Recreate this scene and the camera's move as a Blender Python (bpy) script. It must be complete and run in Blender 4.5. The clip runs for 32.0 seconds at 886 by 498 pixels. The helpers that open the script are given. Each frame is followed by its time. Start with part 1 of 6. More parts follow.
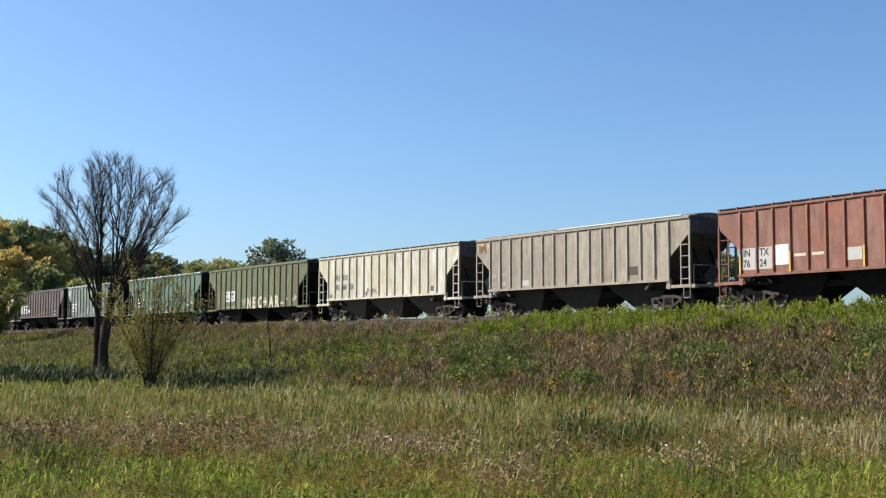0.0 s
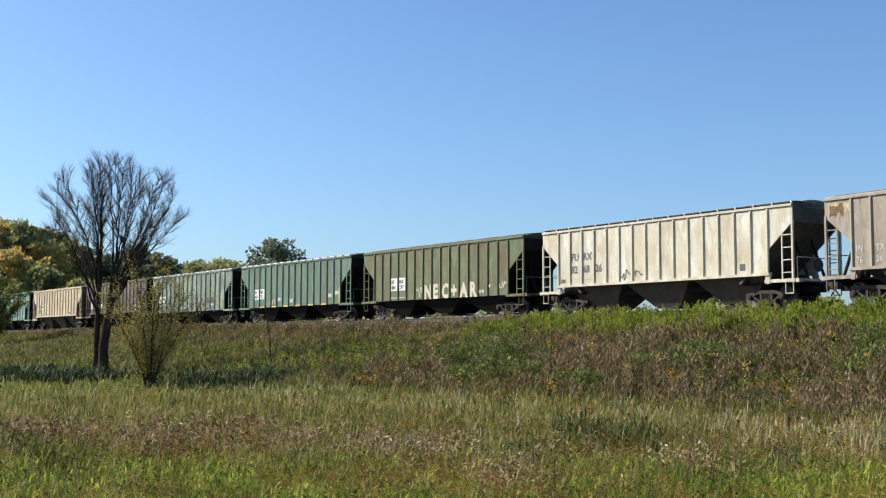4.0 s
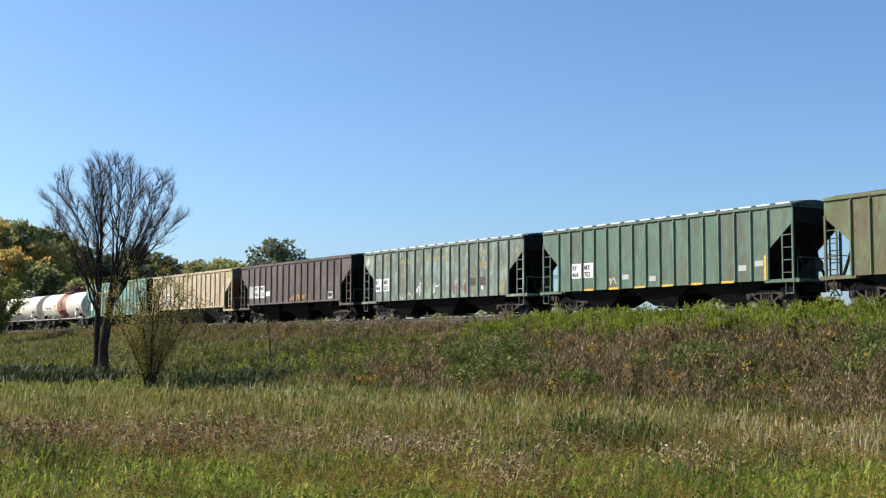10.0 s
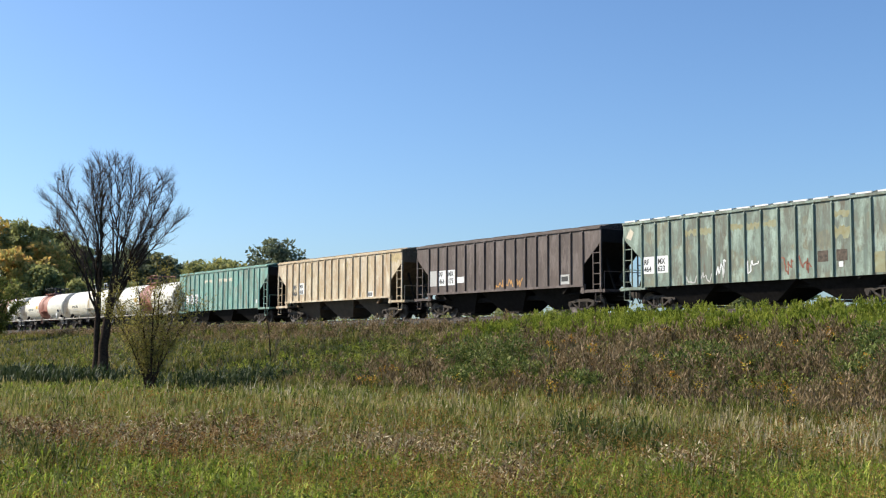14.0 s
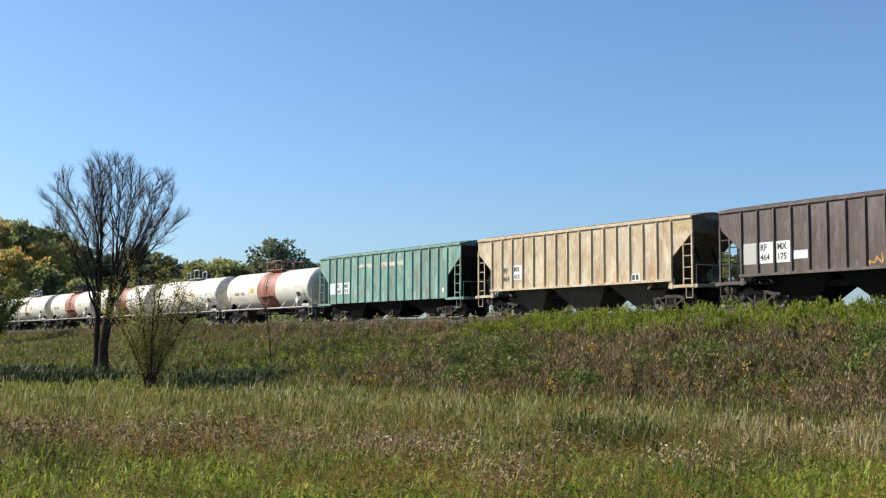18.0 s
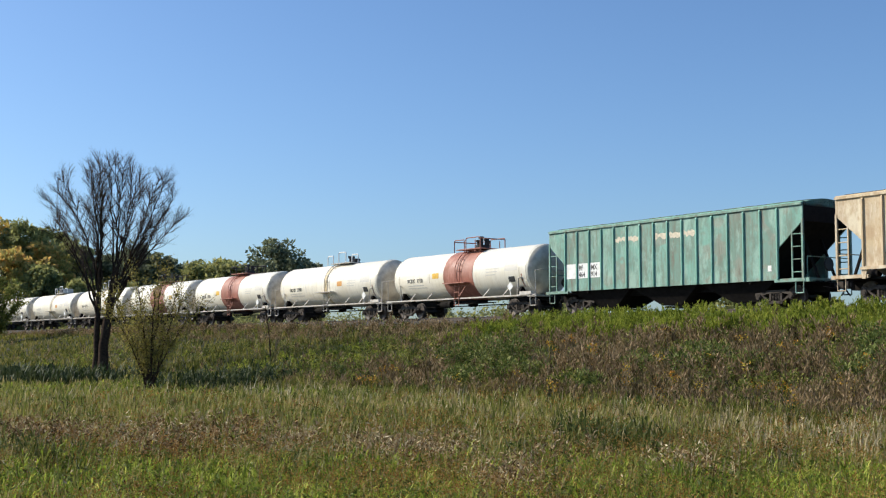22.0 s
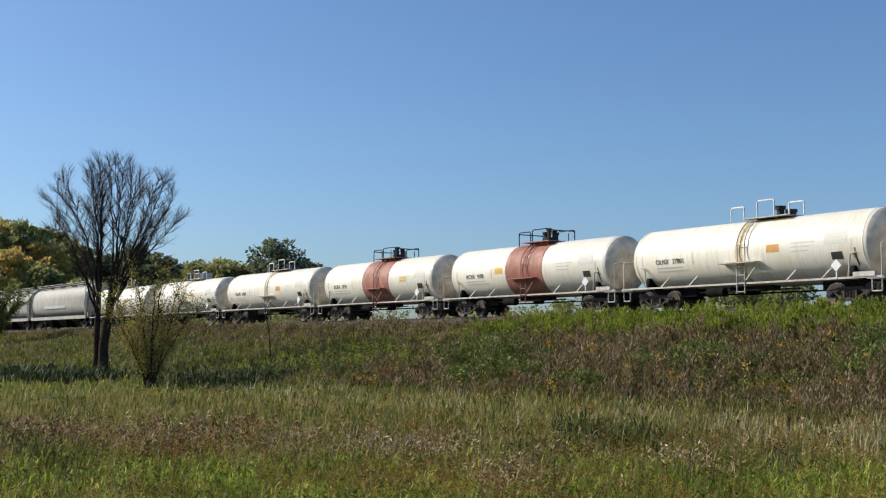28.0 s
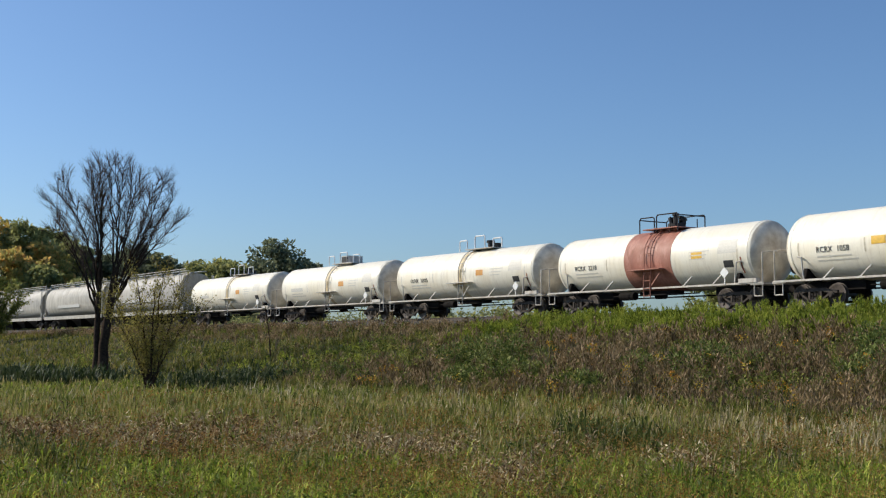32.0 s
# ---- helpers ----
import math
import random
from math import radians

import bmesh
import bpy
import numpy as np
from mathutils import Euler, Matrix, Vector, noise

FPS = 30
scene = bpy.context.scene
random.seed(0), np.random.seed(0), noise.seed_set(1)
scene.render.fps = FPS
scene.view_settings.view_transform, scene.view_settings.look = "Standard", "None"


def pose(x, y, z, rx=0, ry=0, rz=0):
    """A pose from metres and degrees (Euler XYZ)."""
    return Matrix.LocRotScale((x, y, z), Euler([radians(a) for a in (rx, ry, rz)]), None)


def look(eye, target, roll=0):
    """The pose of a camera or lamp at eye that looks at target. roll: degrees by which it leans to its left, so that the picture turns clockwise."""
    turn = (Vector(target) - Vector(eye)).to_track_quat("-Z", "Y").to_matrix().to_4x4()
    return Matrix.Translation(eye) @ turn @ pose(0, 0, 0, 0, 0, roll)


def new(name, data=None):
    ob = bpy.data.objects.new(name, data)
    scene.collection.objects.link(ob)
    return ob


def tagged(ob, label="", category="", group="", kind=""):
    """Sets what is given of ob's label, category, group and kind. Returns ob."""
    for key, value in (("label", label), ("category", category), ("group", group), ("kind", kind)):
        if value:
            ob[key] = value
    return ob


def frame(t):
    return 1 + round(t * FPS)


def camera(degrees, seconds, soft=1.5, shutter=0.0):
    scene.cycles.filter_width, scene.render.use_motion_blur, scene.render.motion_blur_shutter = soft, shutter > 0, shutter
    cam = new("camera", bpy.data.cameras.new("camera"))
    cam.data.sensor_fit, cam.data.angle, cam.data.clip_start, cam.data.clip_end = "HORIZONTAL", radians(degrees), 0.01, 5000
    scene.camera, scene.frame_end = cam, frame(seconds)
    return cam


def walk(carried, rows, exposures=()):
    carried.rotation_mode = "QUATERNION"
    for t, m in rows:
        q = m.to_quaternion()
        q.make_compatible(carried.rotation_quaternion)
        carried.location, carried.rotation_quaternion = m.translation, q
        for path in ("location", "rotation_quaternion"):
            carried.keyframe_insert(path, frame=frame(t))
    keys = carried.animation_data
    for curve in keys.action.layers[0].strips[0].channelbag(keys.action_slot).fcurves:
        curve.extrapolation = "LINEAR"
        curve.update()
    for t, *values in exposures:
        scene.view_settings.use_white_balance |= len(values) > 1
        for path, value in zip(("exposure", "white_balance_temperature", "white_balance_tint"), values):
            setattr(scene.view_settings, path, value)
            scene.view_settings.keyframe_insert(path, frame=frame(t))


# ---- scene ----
# ---------------------------------------------------------------- camera
EYE = (0.0, 0.0, 1.9)
PITCH = 4.597
cam = camera(40.743, 32.0, soft=1.2)
AIM = (0.0, 100.0, 1.9 + 100.0 * math.tan(radians(PITCH)))
STAND = look(EYE, AIM, 0.156)
walk(cam, [(0.0, STAND), (32.0, STAND)],
     exposures=[(0.0, 0.37), (9.0, 0.39), (14.0, 0.39), (17.0, 0.37), (19.0, 0.29), (23.0, 0.18), (25.0, 0.12), (28.0, -0.02), (32.0, -0.05)])

# ---------------------------------------------------------------- light
SUN_AZ = radians(-17)      # the sun stands at the left
SUN_EL = radians(33)
sun_way = Vector((-math.cos(SUN_AZ) * math.cos(SUN_EL), -math.sin(SUN_AZ) * math.cos(SUN_EL), math.sin(SUN_EL)))
world = bpy.data.worlds.new("sky")
scene.world = world
world.use_nodes = True
wn = world.node_tree
sky = wn.nodes.new("ShaderNodeTexSky")
sky.sky_type = "NISHITA"
sky.sun_disc = False
sky.sun_elevation = SUN_EL
sky.sun_rotation = math.atan2(sun_way.x, sun_way.y)
sky.altitude = 300
sky.air_density, sky.dust_density, sky.ozone_density = 1.0, 1.35, 4.0
tone = wn.nodes.new("ShaderNodeMix")
tone.data_type, tone.blend_type = "RGBA", "MULTIPLY"
tone.inputs[0].default_value = 1.0
tone.inputs[7].default_value = (0.81, 0.95, 1.09, 1)
wn.links.new(sky.outputs[0], tone.inputs[6])
wn.links.new(tone.outputs[2], wn.nodes["Background"].inputs[0])
wn.nodes["Background"].inputs[1].default_value = 0.121
sun = new("sun", bpy.data.lights.new("sun", "SUN"))
sun.data.energy = 5.0
sun.data.angle = radians(0.55)
sun.data.color = (1.0, 0.92, 0.78)
sun.matrix_world = look((0, 0, 60), Vector((0, 0, 60)) - sun_way)


# ---------------------------------------------------------------- materials
def material(name, rough=0.7, metal=0.0, spec=0.5):
    m = bpy.data.materials.new(name)
    m.use_nodes = True
    b = m.node_tree.nodes["Principled BSDF"]
    b.inputs["Roughness"].default_value = rough
    b.inputs["Metallic"].default_value = metal
    b.inputs["Specular IOR Level"].default_value = spec
    return m, m.node_tree, b


def coords(nt, scale=(1, 1, 1), world_space=False, shift=(0, 0, 0), apart=False):
    """Texture coordinates; apart gives each piece its own stretch of the pattern."""
    if world_space:
        src = nt.nodes.new("ShaderNodeNewGeometry").outputs["Position"]
    else:
        src = nt.nodes.new("ShaderNodeTexCoord").outputs["Object"]
    mp = nt.nodes.new("ShaderNodeMapping")
    mp.inputs["Scale"].default_value = scale
    mp.inputs["Location"].default_value = shift
    nt.links.new(src, mp.inputs[0])
    if apart:
        rnd = nt.nodes.new("ShaderNodeObjectInfo").outputs["Random"]
        off = nt.nodes.new("ShaderNodeVectorMath")
        off.operation = "SCALE"
        off.inputs[0].default_value = (31.0, 7.0, 17.0)
        nt.links.new(rnd, off.inputs["Scale"])
        add = nt.nodes.new("ShaderNodeVectorMath")
        nt.links.new(mp.outputs[0], add.inputs[0])
        nt.links.new(off.outputs[0], add.inputs[1])
        return add.outputs[0]
    return mp.outputs[0]


def noise_tex(nt, vec, scale, detail=4, rough=0.6):
    n = nt.nodes.new("ShaderNodeTexNoise")
    n.inputs["Scale"].default_value = scale
    n.inputs["Detail"].default_value = detail
    n.inputs["Roughness"].default_value = rough
    nt.links.new(vec, n.inputs["Vector"])
    return n.outputs["Fac"]


def ramp(nt, fac, stops):
    r = nt.nodes.new("ShaderNodeValToRGB")
    e = r.color_ramp.elements
    while len(e) < len(stops):
        e.new(0.5)
    for el, (p, c) in zip(e, stops):
        el.position = p
        el.color = (*c, 1) if len(c) == 3 else c
    nt.links.new(fac, r.inputs[0])
    return r.outputs[0]


def grey(v):
    return (v, v, v)


def mix(nt, fac, a, b, mode="MIX"):
    n = nt.nodes.new("ShaderNodeMix")
    n.data_type = "RGBA"
    n.blend_type = mode
    for sock, v in ((n.inputs[0], fac), (n.inputs[6], a), (n.inputs[7], b)):
        if isinstance(v, (int, float)):
            sock.default_value = v
        elif isinstance(v, tuple):
            sock.default_value = (*v, 1)
        else:
            nt.links.new(v, sock)
    return n.outputs[2]


def bump(nt, bsdf, height, strength=0.3, dist=0.02):
    n = nt.nodes.new("ShaderNodeBump")
    n.inputs["Strength"].default_value = strength
    n.inputs["Distance"].default_value = dist
    nt.links.new(height, n.inputs["Height"])
    nt.links.new(n.outputs[0], bsdf.inputs["Normal"])


def paint(name, base, fade, rust=(0.16, 0.075, 0.035), rust_amount=0.45, streak=0.5, panel=0.25, grime=0.3, rough=0.55, seed=0.0, patch=None):
    """Weathered railcar paint: faded patches, vertical streaks, rust and road dirt."""
    m, nt, b = material(name, rough)
    big = noise_tex(nt, coords(nt, (0.5, 1, 0.4), shift=(seed, seed, 0), apart=True), 1.5, 5, 0.65)
    dust = tuple(c * 0.72 + d * 0.45 for c, d in zip(base, (0.16, 0.14, 0.11)))
    col = mix(nt, ramp(nt, big, [(0.42, grey(0)), (0.58, grey(1))]), base, fade)
    veil = noise_tex(nt, coords(nt, (0.9, 1, 0.5), shift=(3, seed * 2, seed), apart=True), 1.1, 5, 0.7)
    col = mix(nt, ramp(nt, veil, [(0.48, grey(0)), (0.62, grey(0.45))]), col, dust)
    info = nt.nodes.new("ShaderNodeObjectInfo").outputs["Random"]
    dark = tuple(c * 0.38 + r * 0.35 for c, r in zip(base, rust))
    pr = ramp(nt, info, [(0.0, grey(0)), (0.45, grey(0.1)), (1.0, grey(1))])
    sc = nt.nodes.new("ShaderNodeMath")
    sc.operation = "MULTIPLY"
    sc.inputs[1].default_value = panel * 1.5
    nt.links.new(pr, sc.inputs[0])
    col = mix(nt, sc.outputs[0], col, dark)
    if patch:
        ph = noise_tex(nt, coords(nt, (0.8, 1, 1.1), shift=(seed * 3, 0, 1), apart=True), 0.9, 2)
        col = mix(nt, ramp(nt, ph, [(0.55, grey(0)), (0.60, grey(0.8))]), col, patch)
    st = noise_tex(nt, coords(nt, (3.4, 3.4, 0.30), shift=(seed, 0, seed), apart=True), 0.8, 3, 0.55)
    sf = ramp(nt, st, [(0.47, grey(0)), (0.66, grey(streak))])
    col = mix(nt, sf, col, tuple(c * 0.55 for c in base))
    ru = noise_tex(nt, coords(nt, (2.8, 2.8, 0.38), shift=(0, seed, 3), apart=True), 1.3, 6, 0.72)
    rf = ramp(nt, ru, [(0.605 - 0.11 * rust_amount, grey(0)), (0.70 - 0.11 * rust_amount, grey(min(0.95, rust_amount * 1.1)))])
    share = nt.nodes.new("ShaderNodeMath")
    share.operation = "MULTIPLY"
    nt.links.new(rf, share.inputs[0])
    nt.links.new(ramp(nt, info, [(0.15, grey(0.25)), (0.85, grey(1))]), share.inputs[1])
    col = mix(nt, share.outputs[0], col, rust)
    blot = noise_tex(nt, coords(nt, (1.0, 1, 0.55), shift=(seed * 5, 1, seed), apart=True), 2.0, 7, 0.78)
    col = mix(nt, ramp(nt, blot, [(0.46, grey(0)), (0.56, grey(min(0.8, 0.66 * rust_amount))), (0.70, grey(min(0.97, 0.95 * rust_amount)))]), col, tuple(0.55 * r + 0.30 * c for r, c in zip(rust, base)))
    chalk = noise_tex(nt, coords(nt, (1.3, 1, 0.45), shift=(2, seed * 4, 7), apart=True), 1.4, 6, 0.7)
    col = mix(nt, ramp(nt, chalk, [(0.50, grey(0)), (0.62, grey(0.6))]), col, tuple(min(0.8, c * 1.3 + 0.05) for c in fade))
    fine = noise_tex(nt, coords(nt), 22, 3)
    col = mix(nt, ramp(nt, fine, [(0.4, grey(grime)), (0.7, grey(0))]), col, tuple(c * 0.6 + 0.02 for c in base))
    nt.links.new(col, b.inputs["Base Color"])
    nt.links.new(ramp(nt, ru, [(0.4, grey(rough)), (0.75, grey(0.85))]), b.inputs["Roughness"])
    bump(nt, b, big, 0.15, 0.03)
    return m


def plain(name, col, rough=0.6, metal=0.0, vary=0.35, scale=8.0, alt=None, world_space=False, rel=0.0, spec=0.5):
    m, nt, b = material(name, rough, metal, spec)
    f = noise_tex(nt, coords(nt, world_space=world_space), scale, 5)
    c = mix(nt, ramp(nt, f, [(0.3, grey(0)), (0.7, grey(1))]), tuple(x * (1 - vary) for x in col), alt or tuple(min(1, x * (1 + vary * 0.6)) for x in col))
    nt.links.new(c, b.inputs["Base Color"])
    if rel:
        bump(nt, b, f, rel, 0.02)
    return m


def leafy(name, cols, rough=0.6, trans=0.35, patch_scale=0.18):
    """Foliage that varies blade by blade and in drifts; some light passes through it."""
    m, nt, b = material(name, rough, 0, 0.15)
    isl = nt.nodes.new("ShaderNodeNewGeometry").outputs["Random Per Island"]
    wide = noise_tex(nt, coords(nt, world_space=True), patch_scale, 4, 0.65)
    tuft = noise_tex(nt, coords(nt, world_space=True), 1.3, 3, 0.6)
    drift = nt.nodes.new("ShaderNodeMath")
    drift.operation = "ADD"
    for i, src in enumerate((wide, tuft)):
        half = nt.nodes.new("ShaderNodeMath")
        half.operation = "MULTIPLY"
        half.inputs[1].default_value = 0.5
        nt.links.new(src, half.inputs[0])
        nt.links.new(half.outputs[0], drift.inputs[i])
    drift = drift.outputs[0]
    add = nt.nodes.new("ShaderNodeMath")
    add.operation = "MULTIPLY_ADD"
    add.inputs[1].default_value = 0.58
    nt.links.new(isl, add.inputs[0])
    sub = nt.nodes.new("ShaderNodeMapRange")
    sub.inputs[1].default_value, sub.inputs[2].default_value = 0.40, 0.60
    sub.inputs[3].default_value, sub.inputs[4].default_value = 0.0, 0.42
    nt.links.new(drift, sub.inputs[0])
    nt.links.new(sub.outputs[0], add.inputs[2])
    n = len(cols)
    col = ramp(nt, add.outputs[0], [((i + 0.5) / n, c) for i, c in enumerate(cols)])
    nt.links.new(col, b.inputs["Base Color"])
    if trans:
        t = nt.nodes.new("ShaderNodeBsdfTranslucent")
        nt.links.new(col, t.inputs[0])
        mx = nt.nodes.new("ShaderNodeMixShader")
        mx.inputs[0].default_value = trans
        nt.links.new(b.outputs[0], mx.inputs[1])
        nt.links.new(t.outputs[0], mx.inputs[2])
        nt.links.new(mx.outputs[0], nt.nodes["Material Output"].inputs[0])
    return m


M_UNDER = plain("black_underframe", (0.016, 0.014, 0.013), 0.85, 0, 0.4, 5, spec=0.1)
M_TRUCK = plain("rusty_cast_steel", (0.068, 0.057, 0.048), 0.8, 0.1, 0.4, 6, rel=0.2, spec=0.2)
M_TREAD = plain("wheel_steel", (0.085, 0.068, 0.057), 0.6, 0.3, 0.35, 10)
M_RAIL = plain("rusty_rail_steel", (0.09, 0.068, 0.055), 0.6, 0.4, 0.3, 4)
M_TIE = plain("creosoted_timber", (0.07, 0.055, 0.045), 0.9, 0, 0.4, 9, rel=0.3)
M_WHITE = plain("white_stencil_and_glint_paint", (0.78, 0.78, 0.76), 0.6, 0, 0.12, 6)
M_BLACK = plain("black_stencil_paint", (0.03, 0.03, 0.03), 0.6, 0, 0.2, 6)
M_CREAM = plain("cream_spray_paint", (0.62, 0.55, 0.42), 0.6, 0, 0.25, 7)
M_YELLOW = plain("yellow_reflective_tape", (0.75, 0.45, 0.05), 0.5, 0, 0.2, 7)
M_ORANGE = plain("orange_label", (0.62, 0.30, 0.07), 0.6, 0, 0.2, 7)
M_OCHRE = plain("worn_ochre_paint", (0.40, 0.34, 0.14), 0.65, 0, 0.4, 4, alt=(0.30, 0.32, 0.20))
M_GREYLAB = plain("pale_grey_stencil", (0.50, 0.49, 0.46), 0.6, 0, 0.2, 20)
M_GRAFF = plain("dark_blue_spray_paint", (0.085, 0.088, 0.105), 0.6, 0, 0.4, 9)
M_GRAFF2 = plain("red_brown_spray_paint", (0.28, 0.09, 0.05), 0.6, 0, 0.4, 9)
M_RUSTY = plain("brown_rust", (0.15, 0.085, 0.045), 0.85, 0, 0.5, 9, alt=(0.25, 0.15, 0.08))
M_YELLOWED = plain("yellowed_paint", (0.52, 0.40, 0.20), 0.7, 0, 0.3, 5)
M_DARKPATCH = plain("brown_black_stencil", (0.055, 0.045, 0.038), 0.8, 0, 0.5, 7, alt=(0.14, 0.10, 0.07))
M_GALV = plain("galvanised_grating", (0.55, 0.55, 0.53), 0.45, 0.5, 0.2, 12)
M_DARKSTEEL = plain("dark_valve_steel", (0.03, 0.028, 0.027), 0.55, 0.3, 0.3, 14)
M_BARK = plain("dark_brown_bark", (0.058, 0.039, 0.027), 0.95, 0, 0.5, 7, rel=0.8, spec=0.08)
M_TWIG = plain("dry_twig", (0.105, 0.082, 0.068), 0.95, 0, 0.3, 5, spec=0.08)


# ---------------------------------------------------------------- mesh helpers
class Build:
    """Collects vertices and faces for one mesh."""

    def __init__(self):
        self.v, self.f = [], []

    def add(self, verts, faces):
        n = len(self.v)
        self.v += [tuple(p) for p in verts]
        self.f += [tuple(i + n for i in q) for q in faces]
        return self

    def box(self, x0, x1, y0, y1, z0, z1, c=0.0):
        """A box; c chamfers the upright long edges."""
        if c <= 0:
            return self.add([(x0, y0, z0), (x1, y0, z0), (x1, y1, z0), (x0, y1, z0), (x0, y0, z1), (x1, y0, z1), (x1, y1, z1), (x0, y1, z1)],
                            [(3, 2, 1, 0), (4, 5, 6, 7), (0, 1, 5, 4), (1, 2, 6, 5), (2, 3, 7, 6), (3, 0, 4, 7)])
        ring = [(x0 + c, y0), (x1 - c, y0), (x1, y0 + c), (x1, y1 - c), (x1 - c, y1), (x0 + c, y1), (x0, y1 - c), (x0, y0 + c)]
        return self.prism([(x, y) for x, y in ring], "z", z0, z1)

    def prism(self, poly, axis, a, b):
        """A polygon swept along an axis; poly is (y,z), (x,z) or (x,y)."""
        put = {"x": lambda p, t: (t, p[0], p[1]), "y": lambda p, t: (p[0], t, p[1]), "z": lambda p, t: (p[0], p[1], t)}[axis]
        n = len(poly)
        vs = [put(p, a) for p in poly] + [put(p, b) for p in poly]
        fs = [tuple(range(n))[::-1], tuple(range(n, 2 * n))] + [(i, (i + 1) % n, n + (i + 1) % n, n + i) for i in range(n)]
        return self.add(vs, fs)

    def rod(self, p, q, r, n=6, r2=None):
        p, q = Vector(p), Vector(q)
        w = (q - p).normalized()
        u = w.orthogonal().normalized()
        t = w.cross(u)
        r2 = r if r2 is None else r2
        ring = [(math.cos(2 * math.pi * i / n), math.sin(2 * math.pi * i / n)) for i in range(n)]
        vs = [p + r * (c * u + s * t) for c, s in ring] + [q + r2 * (c * u + s * t) for c, s in ring]
        return self.add(vs, [tuple(range(n))[::-1], tuple(range(n, 2 * n))] + [(i, (i + 1) % n, n + (i + 1) % n, n + i) for i in range(n)])

    def pipe(self, pts, r, n=6):
        for a, b in zip(pts, pts[1:]):
            self.rod(a, b, r, n)
        return self

    def bar(self, p, q, w, h):
        """A square bar from p to q, w wide across and h high."""
        p, q = Vector(p), Vector(q)
        d = (q - p).normalized()
        side = d.cross(Vector((0, 1, 0)))
        if side.length < 0.05:
            side = Vector((1, 0, 0))
        side.normalize()
        up = Vector((0, 1, 0)) if abs(d.y) < 0.9 else Vector((0, 0, 1))
        vs = []
        for e in (p, q):
            for a, b in ((-1, -1), (1, -1), (1, 1), (-1, 1)):
                vs.append(e + side * a * h / 2 + up * b * w / 2)
        return self.add(vs, [(3, 2, 1, 0), (4, 5, 6, 7), (0, 1, 5, 4), (1, 2, 6, 5), (2, 3, 7, 6), (3, 0, 4, 7)])

    def lathe(self, prof, n=32, axis="x", at=(0, 0, 0)):
        """prof: (along, radius) turned about an axis through at."""
        vs, fs = [], []
        for a, r in prof:
            for i in range(n):
                c, s = r * math.cos(2 * math.pi * i / n), r * math.sin(2 * math.pi * i / n)
                p = {"x": (a, c, s), "y": (c, a, s), "z": (c, s, a)}[axis]
                vs.append((p[0] + at[0], p[1] + at[1], p[2] + at[2]))
        m = len(prof)
        for j in range(m - 1):
            for i in range(n):
                fs.append((j * n + i, j * n + (i + 1) % n, (j + 1) * n + (i + 1) % n, (j + 1) * n + i))
        fs += [tuple(range(n))[::-1], tuple(range((m - 1) * n, m * n))]
        return self.add(vs, fs)

    def mesh(self, name, smooth=False):
        me = bpy.data.meshes.new(name)
        me.from_pydata(self.v, [], self.f)
        bm = bmesh.new()
        bm.from_mesh(me)
        bmesh.ops.recalc_face_normals(bm, faces=bm.faces)
        bm.to_mesh(me)
        bm.free()
        if smooth:
            me.shade_smooth()
            me.set_sharp_from_angle(angle=radians(40))
        me.materials.append(None)
        return me


MESHES = {}


def part(name, key, make, mat, parent=None, label="", smooth=False, at=None):
    """One mesh object under a thing or a part; alike pieces share their mesh through key."""
    if key is None or key not in MESHES:
        bd = make() if callable(make) else make
        me = bd.mesh(name, smooth)
        if key is not None:
            MESHES[key] = me
    else:
        me = MESHES[key]
    ob = new(name, me)
    ob.material_slots[0].link = "OBJECT"
    ob.material_slots[0].material = mat
    if parent:
        ob.parent = parent
    if at is not None:
        ob.matrix_basis = at if isinstance(at, Matrix) else Matrix.Translation(at)
    if label:
        ob["label"] = label
    return ob


def thing(name, label, category, group="", kind="", at=None):
    ob = new(name)
    ob.empty_display_size = 0.3
    if at is not None:
        ob.matrix_basis = at
    return tagged(ob, label, category, group, kind)


def lettering(text, size, bold=0.018):
    """Flat letters in the x-z plane that face -y, their left foot at the origin."""
    cu = bpy.data.curves.new("letters", "FONT")
    cu.body = text
    cu.size = size
    cu.extrude = 0.003
    cu.offset = size * bold
    cu.resolution_u = 2
    ob = bpy.data.objects.new("letters", cu)
    scene.collection.objects.link(ob)
    me = bpy.data.meshes.new_from_object(ob.evaluated_get(bpy.context.evaluated_depsgraph_get()))
    bpy.data.objects.remove(ob)
    me.transform(Matrix.Rotation(radians(90), 4, "X"))
    bd = Build()
    bd.v = [tuple(v.co) for v in me.vertices]
    bd.f = [tuple(p.vertices) for p in me.polygons]
    bpy.data.meshes.remove(me)
    return bd


def soup(name, verts, tris, mat):
    """A mesh from arrays of vertices and triangles."""
    me = bpy.data.meshes.new(name)
    me.vertices.add(len(verts))
    me.vertices.foreach_set("co", np.asarray(verts, np.float32).ravel())
    me.loops.add(len(tris) * 3)
    me.loops.foreach_set("vertex_index", np.asarray(tris, np.int32).ravel())
    me.polygons.add(len(tris))
    me.polygons.foreach_set("loop_start", np.arange(0, len(tris) * 3, 3, dtype=np.int32))
    me.update(calc_edges=True)
    me.materials.append(mat)
    return new(name, me)


# ---------------------------------------------------------------- the line of the track
RAIL_Z = 1.9 + 1.622
STEP = 0.5
ARC = np.arange(-900.0, 700.01, STEP)


